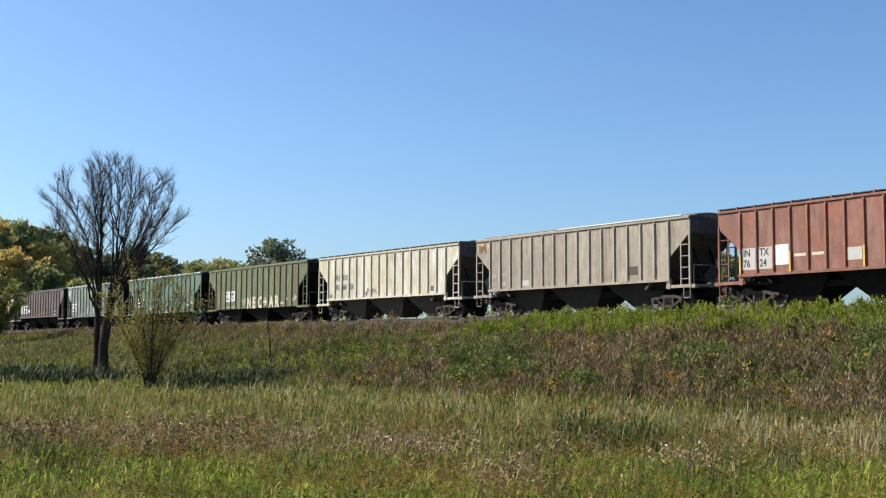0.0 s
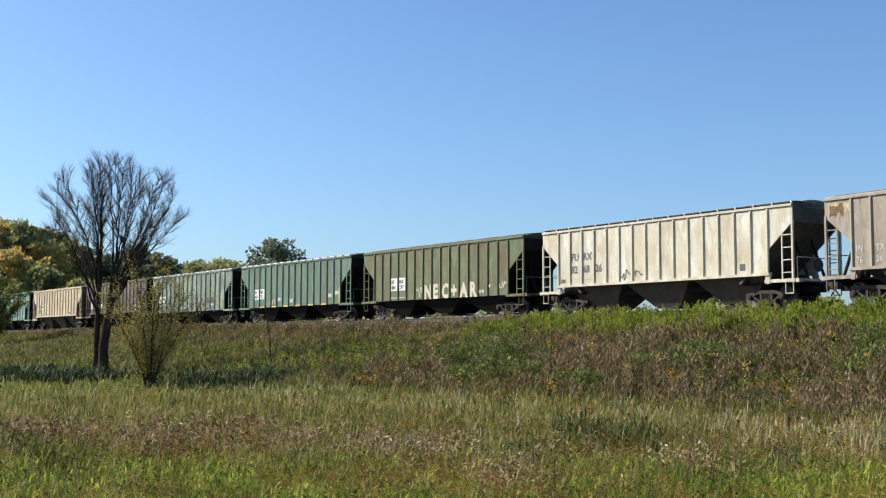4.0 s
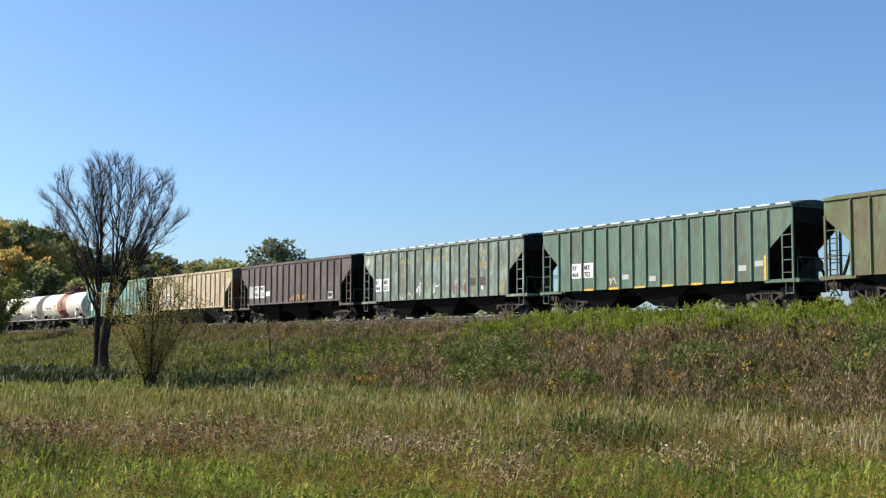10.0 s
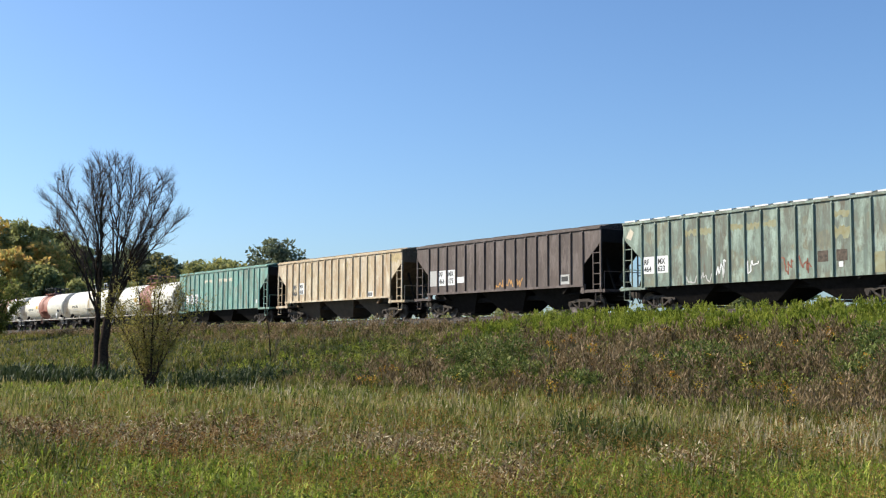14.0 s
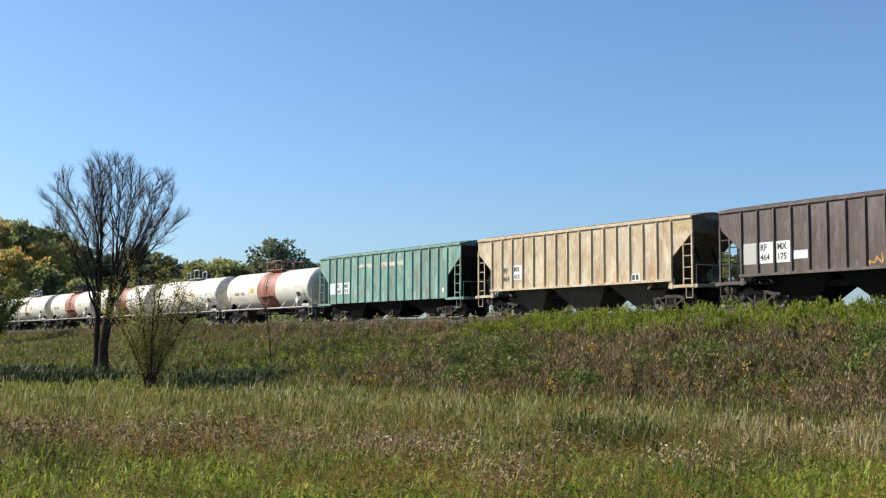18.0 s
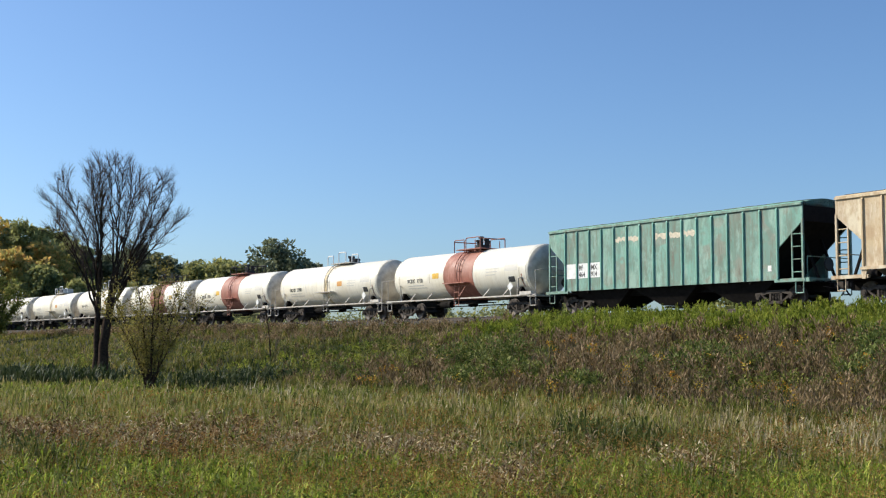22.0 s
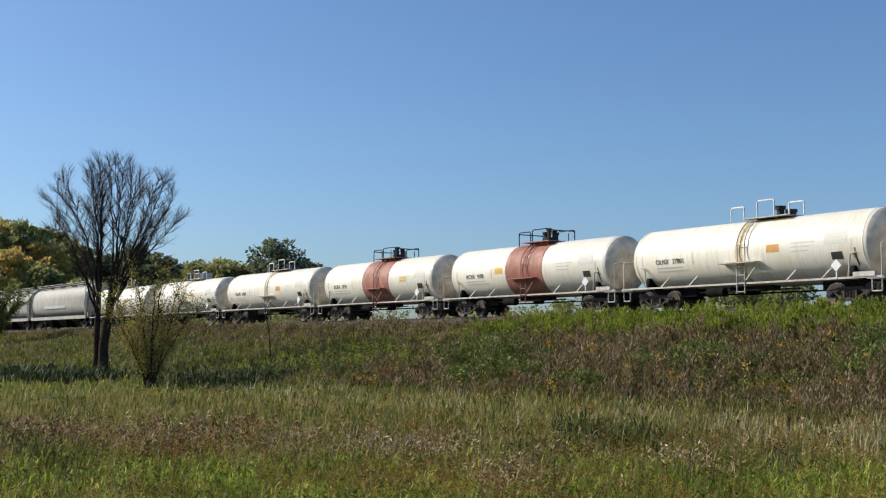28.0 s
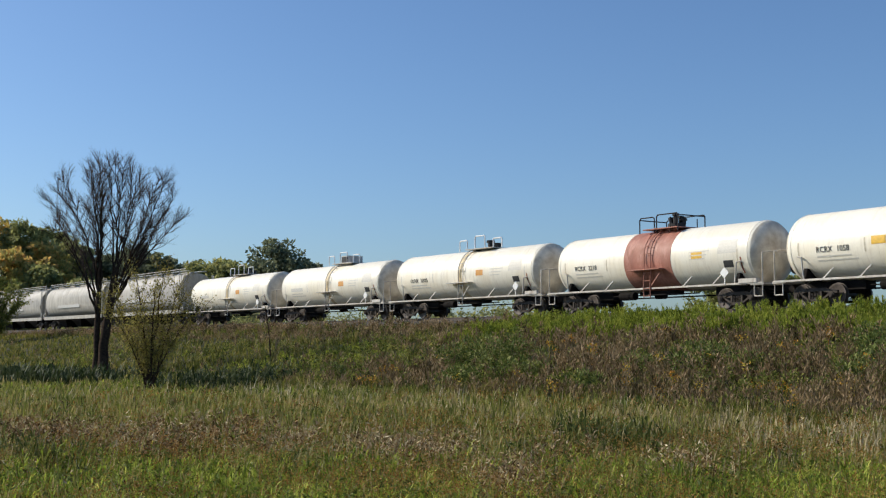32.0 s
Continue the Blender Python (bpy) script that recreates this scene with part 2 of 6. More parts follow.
def bend(s):
    """Heading of the track, radians, along its length."""
    s = np.clip(s, -150.0, 14.0)
    return -0.983449 - 0.00199991 * s - 8.27959e-5 * s ** 2 / 2 - 7.52433e-7 * s ** 3 / 3


_th = bend(ARC)
_zero = int(round(900.0 / STEP))
_cx = np.concatenate([[0], np.cumsum((np.cos(_th[1:]) + np.cos(_th[:-1])) / 2 * STEP)])
_cy = np.concatenate([[0], np.cumsum((np.sin(_th[1:]) + np.sin(_th[:-1])) / 2 * STEP)])
LINE_X = 13.0518 + _cx - _cx[_zero]
LINE_Y = 54.0537 + _cy - _cy[_zero]


def on_line(s):
    return float(np.interp(s, ARC, LINE_X)), float(np.interp(s, ARC, LINE_Y))


def from_line(x, y):
    """Distance from the track's centre, positive on the camera's side, and the place along it."""
    x, y = np.asarray(x, float).ravel(), np.asarray(y, float).ravel()
    d, s = np.empty(len(x)), np.empty(len(x))
    lx, ly, la, lt = LINE_X[::4], LINE_Y[::4], ARC[::4], _th[::4]
    for i in range(0, len(x), 4000):
        a, b = x[i:i + 4000, None], y[i:i + 4000, None]
        k = np.argmin((a - lx) ** 2 + (b - ly) ** 2, axis=1)
        ex, ey = a[:, 0] - lx[k], b[:, 0] - ly[k]
        d[i:i + 4000] = ex * np.sin(lt[k]) - ey * np.cos(lt[k])
        s[i:i + 4000] = la[k] + ex * np.cos(lt[k]) + ey * np.sin(lt[k])
    return d, s


def wobble(x, y, seed=0):
    return (np.sin(x * 0.21 + 1.3 + seed) * np.cos(y * 0.17 + seed * 2.1) * 0.5 + np.sin(x * 0.53 + y * 0.41 + seed) * 0.25
            + np.sin(x * 0.08 - y * 0.11 + 2 * seed) * 0.5)


def ground_z(x, y, d=None):
    x, y = np.asarray(x, float).ravel(), np.asarray(y, float).ravel()
    if d is None:
        d, _ = from_line(x, y)
    a = np.abs(d)
    top = RAIL_Z - 0.70
    toe = np.where(d > 0, 21.0, 13.0)
    u = np.clip((a - 4.2) / (toe - 4.2), 0, 1)
    bank = top * (1 - u) ** 1.25 * (1 + 0.25 * u)
    z = np.interp(a, [0, 1.75, 2.55, 4.2], [RAIL_Z - 0.24, RAIL_Z - 0.24, RAIL_Z - 0.64, top])
    z = np.where(a < 4.2, z, bank)
    return z + np.where(a > 4.2, wobble(x, y) * 0.10 * np.clip((a - 4.2) / 3, 0, 1), 0)


# ---------------------------------------------------------------- ground and track
def ground_material():
    m, nt, b = material("thatch_and_soil", 0.95, 0, 0.2)
    v = coords(nt, world_space=True)
    a = noise_tex(nt, v, 0.22, 5)
    f = noise_tex(nt, v, 6.0, 6, 0.75)
    c1 = ramp(nt, a, [(0.3, (0.025, 0.035, 0.012)), (0.5, (0.05, 0.055, 0.020)), (0.7, (0.075, 0.06, 0.032))])
    c2 = ramp(nt, f, [(0.3, (0.012, 0.014, 0.007)), (0.7, (0.075, 0.066, 0.034))])
    nt.links.new(mix(nt, 0.5, c1, c2), b.inputs["Base Color"])
    bump(nt, b, f, 0.9, 0.08)
    return m


def make_ground():
    def axis(lo, hi, fine):
        a = list(np.arange(lo, hi + 0.01, fine))
        st, left = fine, lo
        while left > -4000:
            st *= 1.35
            left -= st
            a.insert(0, left)
        st, right = fine, hi
        while right < 4000:
            st *= 1.35
            right += st
            a.append(right)
        return np.array(a)
    xs, ys = axis(-100, 60, 1.4), axis(-10, 190, 1.4)
    X, Y = np.meshgrid(xs, ys)
    Z = ground_z(X, Y)
    far = np.hypot(X, Y).ravel()
    Z = Z - np.clip((far - 600) / 3000, 0, 1) * 6
    n, m = len(xs), len(ys)
    idx = np.arange(n * m).reshape(m, n)
    q = np.stack([idx[:-1, :-1], idx[:-1, 1:], idx[1:, 1:], idx[1:, :-1]], -1).reshape(-1, 4)
    tris = np.concatenate([q[:, [0, 1, 2]], q[:, [0, 2, 3]]])
    ob = soup("ground", np.stack([X.ravel(), Y.ravel(), Z], 1), tris, ground_material())
    ob.data.shade_smooth()
    tagged(ob, "meadow soil and thatch rising to a railway embankment", "ground", kind="structure")


make_ground()


def sweep(section, s0, s1, step, z):
    """A section (offset towards the camera's side, height) carried along the track."""
    bd = Build()
    ss = np.arange(s0, s1 + 0.01, step)
    n = len(section)
    for s in ss:
        x, y = on_line(s)
        t = float(bend(s))
        bd.v += [(x + o * math.sin(t), y - o * math.cos(t), z + h) for o, h in section]
    for i in range(len(ss) - 1):
        for k in range(n):
            bd.f.append((i * n + k, i * n + (k + 1) % n, (i + 1) * n + (k + 1) % n, (i + 1) * n + k))
    bd.f += [tuple(range(n)), tuple(range((len(ss) - 1) * n, len(ss) * n))]
    return bd


def make_track():
    m, nt, b = material("grey_ballast_stone", 0.9, 0, 0.3)
    vo = nt.nodes.new("ShaderNodeTexVoronoi")
    vo.inputs["Scale"].default_value = 14
    nt.links.new(coords(nt, world_space=True), vo.inputs["Vector"])
    big = noise_tex(nt, coords(nt, world_space=True), 0.5, 3)
    c = ramp(nt, vo.outputs["Color"], [(0.2, (0.036, 0.034, 0.032)), (0.8, (0.11, 0.104, 0.098))])
    nt.links.new(mix(nt, ramp(nt, big, [(0.4, grey(0)), (0.7, grey(0.6))]), c, (0.085, 0.068, 0.055)), b.inputs["Base Color"])
    bump(nt, b, vo.outputs["Distance"], 1.0, 0.06)
    bed = [(2.65, -0.69), (1.7, -0.20), (-1.7, -0.20), (-2.65, -0.69)]
    ob = part("ballast", None, sweep(bed, -420, 240, 2.0, RAIL_Z), m)
    tagged(ob, "bank of grey crushed-stone ballast under the rails", "ballast", kind="structure")
    track = thing("railway_track", "single railway track of rusty rails on timber ties", "railway track", kind="structure")
    head = [(-0.07, -0.18), (0.07, -0.18), (0.07, -0.16), (0.012, -0.14), (0.012, -0.045), (0.037, -0.035), (0.037, 0), (-0.037, 0), (-0.037, -0.035), (-0.012, -0.045), (-0.012, -0.14), (-0.07, -0.16)]
    for side in (0.755, -0.755):
        part("rail", None, sweep([(side + o, h) for o, h in head], -420, 240, 2.0, RAIL_Z), M_RAIL, track)
    s = -150.0
    while s < 14:
        x, y = on_line(s)
        part("tie", "tie", lambda: Build().box(-0.115, 0.115, -1.3, 1.3, -0.18, 0), M_TIE, track,
             at=pose(x, y, RAIL_Z - 0.18, 0, 0, math.degrees(float(bend(s))) + random.uniform(-1, 1)))
        s += 0.56


make_track()


# ---------------------------------------------------------------- railcar trucks and couplers
WHEEL_R = 0.457
ROLLING = []      # wheelsets to turn as the train goes


def wheelset_build():
    bd = Build()
    prof = [(-0.065, 0.12), (-0.065, WHEEL_R - 0.09), (-0.075, WHEEL_R - 0.07), (-0.07, WHEEL_R), (0.045, WHEEL_R + 0.003), (0.05, WHEEL_R + 0.028),
            (0.075, WHEEL_R + 0.028), (0.075, WHEEL_R - 0.08), (0.03, WHEEL_R - 0.12), (0.03, 0.12)]
    for y, k in ((-0.75, 1), (0.75, -1)):
        bd.lathe([(y + k * a, r) for a, r in prof], 24, "y")
    bd.rod((0, -1.05, 0), (0, 1.05, 0), 0.075, 10)
    for a in range(3):      # cast plate holes read as raised ribs
        t = a * 2 * math.pi / 3
        for y in (-0.83, 0.83):
            bd.rod((0.14 * math.cos(t), y, 0.14 * math.sin(t)), (0.32 * math.cos(t), y, 0.32 * math.sin(t)), 0.025, 5)
    return bd


def side_frame_build():
    bd = Build()
    y0, y1 = -0.07, 0.07
    z = WHEEL_R
    bd.prism([(-1.12, z + 0.16), (-0.75, z + 0.20), (-0.45, z + 0.28), (0.45, z + 0.28), (0.75, z + 0.20), (1.12, z + 0.16),
              (1.12, z + 0.05), (0.72, z + 0.06), (0.4, z + 0.14), (-0.4, z + 0.14), (-0.72, z + 0.06), (-1.12, z + 0.05)], "y", y0, y1)
    for k in (-1, 1):
        bd.prism([(k * 0.72, z + 0.08), (k * 0.86, z + 0.06), (k * 0.30, z - 0.27), (k * 0.16, z - 0.27)], "y", y0, y1)
        bd.prism([(k * 0.34, z + 0.16), (k * 0.24, z + 0.16), (k * 0.24, z - 0.27), (k * 0.34, z - 0.24)], "y", y0, y1)
        bd.rod((k * 0.89, -0.16, z), (k * 0.89, 0.10, z), 0.125, 12)
        bd.rod((k * 0.89, -0.19, z), (k * 0.89, -0.16, z), 0.08, 8)
    bd.box(-0.36, 0.36, y0, y1, z - 0.30, z - 0.18)
    return bd


def springs_build():
    bd = Build()
    for x in (-0.15, 0.0, 0.15):
        for k in range(5):
            h = WHEEL_R - 0.16 + k * 0.055
            bd.rod((x, 0, h), (x, 0, h + 0.03), 0.062, 8)
    return bd


def truck(car, x, paint_mat, dist):
    """A two-axle truck under a car; dist carries the wheels' turn."""
    t = part("truck", "bolster", lambda: Build().box(-0.2, 0.2, -1.0, 1.0, WHEEL_R - 0.05, WHEEL_R + 0.22).rod((0, 0, WHEEL_R + 0.2), (0, 0, WHEEL_R + 0.34), 0.22, 12),
             M_TRUCK, car, "rusty cast-steel truck bolster", at=(x, 0, 0))
    for side in (-1, 1):
        part("side_frame", "side_frame", side_frame_build, paint_mat, t, at=pose(0, side * 1.02, 0, 0, 0, 0 if side < 0 else 180))
        part("spring", "springs", springs_build, M_TRUCK, t, at=(0, side * 1.02, 0))
        for k in (-1, 1):
            part("brake_shoe", "brake_shoe", lambda: Build().prism([(0, -0.15), (0.06, -0.15), (0.05, 0), (0.06, 0.15), (0, 0.15), (-0.02, 0)], "y", -0.05, 0.05),
                 M_TRUCK, t, at=pose(k * 0.36, side * 0.75, WHEEL_R, 0, 0, 0 if k > 0 else 180))
    for k in (-0.89, 0.89):
        w = part("wheelset", "wheelset", wheelset_build, M_TREAD, t, "worn steel wheels on an axle", smooth=True, at=(k, 0, WHEEL_R))
        ROLLING.append(w)
    return t


def coupler_build():
    bd = Build()
    bd.box(-0.55, 0.12, -0.09, 0.09, -0.10, 0.10)
    bd.prism([(0.10, -0.14), (0.34, -0.14), (0.36, -0.02), (0.28, 0.03), (0.26, 0.12), (0.10, 0.14)], "z", -0.15, 0.15)
    bd.prism([(0.26, -0.13), (0.37, -0.10), (0.38, 0.06), (0.32, 0.06)], "z", -0.13, 0.13)
    bd.rod((-0.05, -0.02, -0.12), (-0.05, -0.9, -0.05), 0.018, 5)
    bd.pipe([(0.05, 0.3, -0.05), (0.25, 0.28, -0.3), (0.45, 0.15, -0.42)], 0.03, 6)
    return bd


def couplers(car, x):
    for k in (-1, 1):
        part("coupler", "coupler", coupler_build, M_TRUCK, car, "rusty knuckle coupler", at=pose(k * x, 0, 0.86, 0, 0, 0 if k > 0 else 180))


def ladder(bd, x, y, z0, z1, w=0.42, rungs=5, r=0.022, axis="x"):
    dx, dy = (w, 0) if axis == "x" else (0, w)
    bd.bar((x, y, z0), (x, y, z1), 0.05, 0.06)
    bd.bar((x + dx, y + dy, z0), (x + dx, y + dy, z1), 0.05, 0.06)
    for i in range(rungs):
        z = z0 + (i + 0.6) * (z1 - z0) / rungs
        bd.rod((x, y, z), (x + dx, y + dy, z), r, 6)
    return bd


# ---------------------------------------------------------------- ribbed covered hopper
HALF, HIP, EAVE = 8.22, 6.9, 4.25
SIDE = 1.55
RIB_X = [-HIP + 0.92 * i for i in range(16)]


def skin_prism(poly):
    return Build().prism(poly, "y", -SIDE, -SIDE + 0.05)


def rib_build(z0):
    bd = Build()
    w, d = 0.06, 0.075
    bd.prism([(-w, -SIDE), (-w * 0.55, -SIDE - d), (w * 0.55, -SIDE - d), (w, -SIDE)], "z", z0 + 0.03, EAVE - 0.16)
    bd.add([(-w * 0.55, -SIDE - d, EAVE - 0.16), (w * 0.55, -SIDE - d, EAVE - 0.16), (w, -SIDE, EAVE - 0.05), (-w, -SIDE, EAVE - 0.05)], [(0, 1, 2, 3)])
    return bd


def hopper_far_side(z0):
    bd = Build()
    bd.prism([(-HALF, 3.53), (-HIP, 2.42), (-HIP, z0), (HIP, z0), (HIP, 2.42), (HALF, 3.53), (HALF, EAVE), (-HALF, EAVE)], "y", SIDE - 0.05, SIDE)
    for x in RIB_X:
        bd.prism([(x - 0.055, SIDE), (x - 0.04, SIDE + 0.085), (x + 0.04, SIDE + 0.085), (x + 0.055, SIDE)], "z", z0 + 0.03, EAVE - 0.1)
    return bd


def hopper_roof():
    n = 10
    arc = [(SIDE * 1.0 * (1 - 2 * i / n), EAVE + 0.27 * (1 - (1 - 2 * i / n) ** 2)) for i in range(n + 1)]
    arc = [(a, b) for a, b in arc] + [(-SIDE, EAVE - 0.09), (SIDE, EAVE - 0.09)]
    bd = Build().prism(arc, "x", -HALF, HALF)
    for i in range(9):
        x = -6.8 + i * 1.7
        a2 = [(SIDE * 0.99 * (1 - 2 * k / n), EAVE + 0.015 + 0.275 * (1 - (1 - 2 * k / n) ** 2)) for k in range(n + 1)]
        bd.prism(a2, "x", x - 0.04, x + 0.04)
    return bd


def hopper_bay(x, z0, low):
    """A frustum outlet bay below the side sill."""
    bd = Build()
    t, w = 2.2, 0.62 if low else 0.85
    zt, zb = z0 + 0.02, 0.26 if low else 0.22
    top = [(x - t, -1.40, zt), (x + t, -1.40, zt), (x + t, 1.40, zt), (x - t, 1.40, zt)]
    bot = [(x - w, -0.62, zb), (x + w, -0.62, zb), (x + w, 0.62, zb), (x - w, 0.62, zb)]
    if low:
        bot = [(x - w, -0.85, zb), (x + w, -0.85, zb), (x + w, 0.85, zb), (x - w, 0.85, zb)]
    bd.add(top + bot, [(0, 1, 5, 4), (1, 2, 6, 5), (2, 3, 7, 6), (3, 0, 4, 7), (4, 5, 6, 7), (0, 1, 2, 3)])
    return bd


def outlet_build():
    bd = Build().box(-0.62, 0.62, -0.72, 0.72, 0.14, 0.22)
    bd.rod((-0.3, -0.95, 0.2), (-0.3, 0.95, 0.2), 0.035, 6).rod((0.3, -0.95, 0.2), (0.3, 0.95, 0.2), 0.035, 6)
    return bd


def hopper(style, mat, end_mat, label, under=None, board=True, edge=None):
    """A three-bay covered hopper. style 'deep' has side sheets down to the platform; 'sill' ends them higher."""
    mat, rib_mat = mat
    z0 = 1.12 if style == "deep" else 1.43
    under = under or M_UNDER
    car = thing("hopper_car", label, "railcar", group="train of freight cars")
    # near side: a panel between each two ribs
    for i in range(15):
        part("panel", "panel" + style, lambda: Build().prism([(-0.455, z0), (0.455, z0), (0.455, EAVE), (-0.455, EAVE)], "y", -SIDE, -SIDE + 0.05),
             mat, car, at=(RIB_X[i] + 0.46, 0, 0))
    for k in (-1, 1):
        part("end_panel", ("ep", k), lambda: skin_prism([(k * HIP, 2.42), (k * HALF, 3.53), (k * HALF, EAVE), (k * HIP, EAVE)]), mat, car)
    for x in RIB_X:
        part("rib", "rib" + style, lambda: rib_build(z0), rib_mat, car, at=(x, 0, 0))
    part("far_side", "far" + style, lambda: hopper_far_side(z0), mat, car)
    part("roof", "roof", hopper_roof, mat, car)
    part("side_plate", "plate", lambda: Build().prism([(-SIDE - 0.07, EAVE - 0.07), (-SIDE - 0.07, EAVE + 0.03), (-SIDE + 0.06, EAVE + 0.05), (-SIDE + 0.06, EAVE - 0.07)], "x", -HALF, HALF), mat, car)
    if style == "sill":
        part("side_sill", "sill", lambda: Build().prism([(-SIDE - 0.10, 1.33), (-SIDE - 0.10, 1.45), (-SIDE + 0.02, 1.45), (-SIDE + 0.02, 1.33)], "x", -HIP - 0.1, HIP + 0.1), mat, car)
    # hatches and running boards
    for i in range(6):
        part("hatch", "hatch", lambda: Build().prism([(-0.9, 4.44), (0.9, 4.44), (0.9, 4.52), (0.82, 4.56), (-0.82, 4.56), (-0.9, 4.52)], "y", -0.3, 0.3).rod((-0.3, -0.36, 4.50), (-0.3, 0.36, 4.50), 0.03, 6),
             mat, car, at=(-6.1 + 2.44 * i, 0, 0))
    # the boards' dark colour paints in their backlit undersides
    if board:
        for y in (-1.26, 1.26):
            part("running_board", ("rb", y), lambda: Build().box(-HALF - 0.1, HALF + 0.1, y - 0.22, y + 0.22, 4.35, 4.39), M_DARKSTEEL, car, "steel running board along the roof, its backlit underside painted dark")
            for i in range(17):
                part("board_post", ("bpost", y), lambda: Build().bar((0, y - 0.25, 4.24), (0, y - 0.25, 4.41), 0.05, 0.06), rib_mat, car, at=(-HALF + 0.07 + i * (2 * HALF - 0.14) / 16, 0, 0))
    else:
        for y in (-0.75, 0.75):
            part("running_board", ("rb2", y), lambda: Build().box(-HALF, HALF, y - 0.22, y + 0.22, 4.425, 4.445), M_DARKSTEEL, car, "steel running board along the roof")
        if edge:      # sun glints on the roof's edge, painted as white pieces
            for i in range(16):
                part("roof_edge", "roof_edge", lambda: Build().box(-0.40, 0.40, -SIDE - 0.02, -SIDE + 0.10, EAVE + 0.05, EAVE + 0.115, 0.03), edge, car, at=(-HALF + 0.5 + i * (2 * HALF - 1.0) / 15, 0, 0))
        else:
            part("roof_edge", "roof_edge_long", lambda: Build().box(-HALF, HALF, -SIDE + 0.02, -SIDE + 0.10, EAVE + 0.04, EAVE + 0.085), rib_mat, car)
    # ends
    for k in (-1, 1):
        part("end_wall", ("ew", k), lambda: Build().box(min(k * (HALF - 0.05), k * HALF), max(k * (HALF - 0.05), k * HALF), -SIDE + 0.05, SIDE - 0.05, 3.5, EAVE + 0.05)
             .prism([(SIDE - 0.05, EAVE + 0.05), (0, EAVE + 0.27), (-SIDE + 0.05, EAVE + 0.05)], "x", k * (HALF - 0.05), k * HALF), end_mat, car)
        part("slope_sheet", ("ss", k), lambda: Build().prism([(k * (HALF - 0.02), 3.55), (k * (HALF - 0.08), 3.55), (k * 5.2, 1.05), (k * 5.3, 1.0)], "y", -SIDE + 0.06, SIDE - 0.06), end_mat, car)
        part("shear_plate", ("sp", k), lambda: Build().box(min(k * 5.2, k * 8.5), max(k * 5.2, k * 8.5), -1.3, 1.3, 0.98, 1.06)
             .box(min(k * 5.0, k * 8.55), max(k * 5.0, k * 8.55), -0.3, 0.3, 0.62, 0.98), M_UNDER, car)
        part("end_sill", ("es" + style, k), lambda: Build().box(min(k * 8.05, k * 8.5), max(k * 8.05, k * 8.5), -SIDE, SIDE, 1.0, 1.16)
             .box(min(k * 6.7, k * 8.3), max(k * 6.7, k * 8.3), -SIDE - 0.02, -SIDE + 0.12, 1.02, 1.16), mat, car)
        for y in (-SIDE + 0.02, SIDE - 0.02):
            part("corner_post", ("cp", k, y), lambda: Build().bar((k * (HALF - 0.03), y, 1.1), (k * (HALF - 0.03), y, 3.6), 0.09, 0.09), mat, car)
            part("ladder", ("ld", k, y), lambda: ladder(Build(), k * 7.9 - 0.26, y, 1.1, 3.2, 0.52, 4, 0.024), mat, car)
            part("sill_step", ("st", k, y), lambda: Build().pipe([(k * 8.0 - 0.2, y, 1.02), (k * 8.0 - 0.2, y, 0.55), (k * 8.0 + 0.2, y, 0.55), (k * 8.0 + 0.2, y, 1.02)], 0.025, 6), mat, car)
            if style == "sill":
                part("bolster_post", ("bp", k, y), lambda: Build().prism([(k * 6.72, 1.45), (k * 7.02, 1.45), (k * 6.98, 0.98), (k * 6.80, 0.98)], "y", y - 0.06, y + 0.06), mat, car)
        for yy in (-0.55, 0.55):
            part("end_post", ("epst", k, yy), lambda: Build().bar((k * 8.2, yy, 1.1), (k * 7.4, yy, 3.0), 0.08, 0.1), M_UNDER, car)
        part("end_handrail", ("eh", k), lambda: Build().pipe([(k * 8.3, -1.4, 1.15), (k * 8.3, -1.4, 2.05), (k * 8.3, 1.4, 2.05), (k * 8.3, 1.4, 1.15)], 0.022, 6), mat, car)
    part("brake_wheel", "brake_wheel", lambda: Build().lathe([(8.38, 0.26), (8.42, 0.29), (8.46, 0.26)], 16, "x", (0, -0.2, 1.75)), M_DARKSTEEL, car)
    part("brake_cylinder", "brk", lambda: Build().rod((-7.6, -0.5, 1.25), (-7.0, -0.5, 1.25), 0.16, 10), M_UNDER, car)
    part("brake_reservoir", "brk2", lambda: Build().rod((-7.2, 0.6, 1.3), (-6.4, 0.6, 1.3), 0.22, 10), M_UNDER, car)
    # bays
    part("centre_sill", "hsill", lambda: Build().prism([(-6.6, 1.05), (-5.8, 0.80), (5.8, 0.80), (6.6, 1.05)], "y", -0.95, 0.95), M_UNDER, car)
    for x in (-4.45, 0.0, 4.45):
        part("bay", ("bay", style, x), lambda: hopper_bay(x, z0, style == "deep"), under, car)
        part("outlet_gate", "outlet", outlet_build, M_TRUCK, car, at=(x, 0, 0))
    couplers(car, 8.72)
    for k in (-1, 1):
        truck(car, k * 6.35, M_TRUCK, 0)
    return car


# ---------------------------------------------------------------- marks on the cars
def sticker(car, name, x0, x1, z0, z1, mat, y=-SIDE, label=""):
    """A flat painted patch on the near side."""
    return part(name, None, Build().box(x0, x1, y - 0.008, y - 0.001, z0, z1), mat, car, label)


def words(car, text, x, z, size, mat, y=-SIDE - 0.012, label="", squeeze=1.0, bold=0.018):
    ob = part("lettering", None, lettering(text, size, bold), mat, car, label or "stencilled lettering")
    ob.matrix_basis = Matrix.Translation((x, y, z)) @ Matrix.Diagonal((squeeze, 1, 1, 1))
    return ob


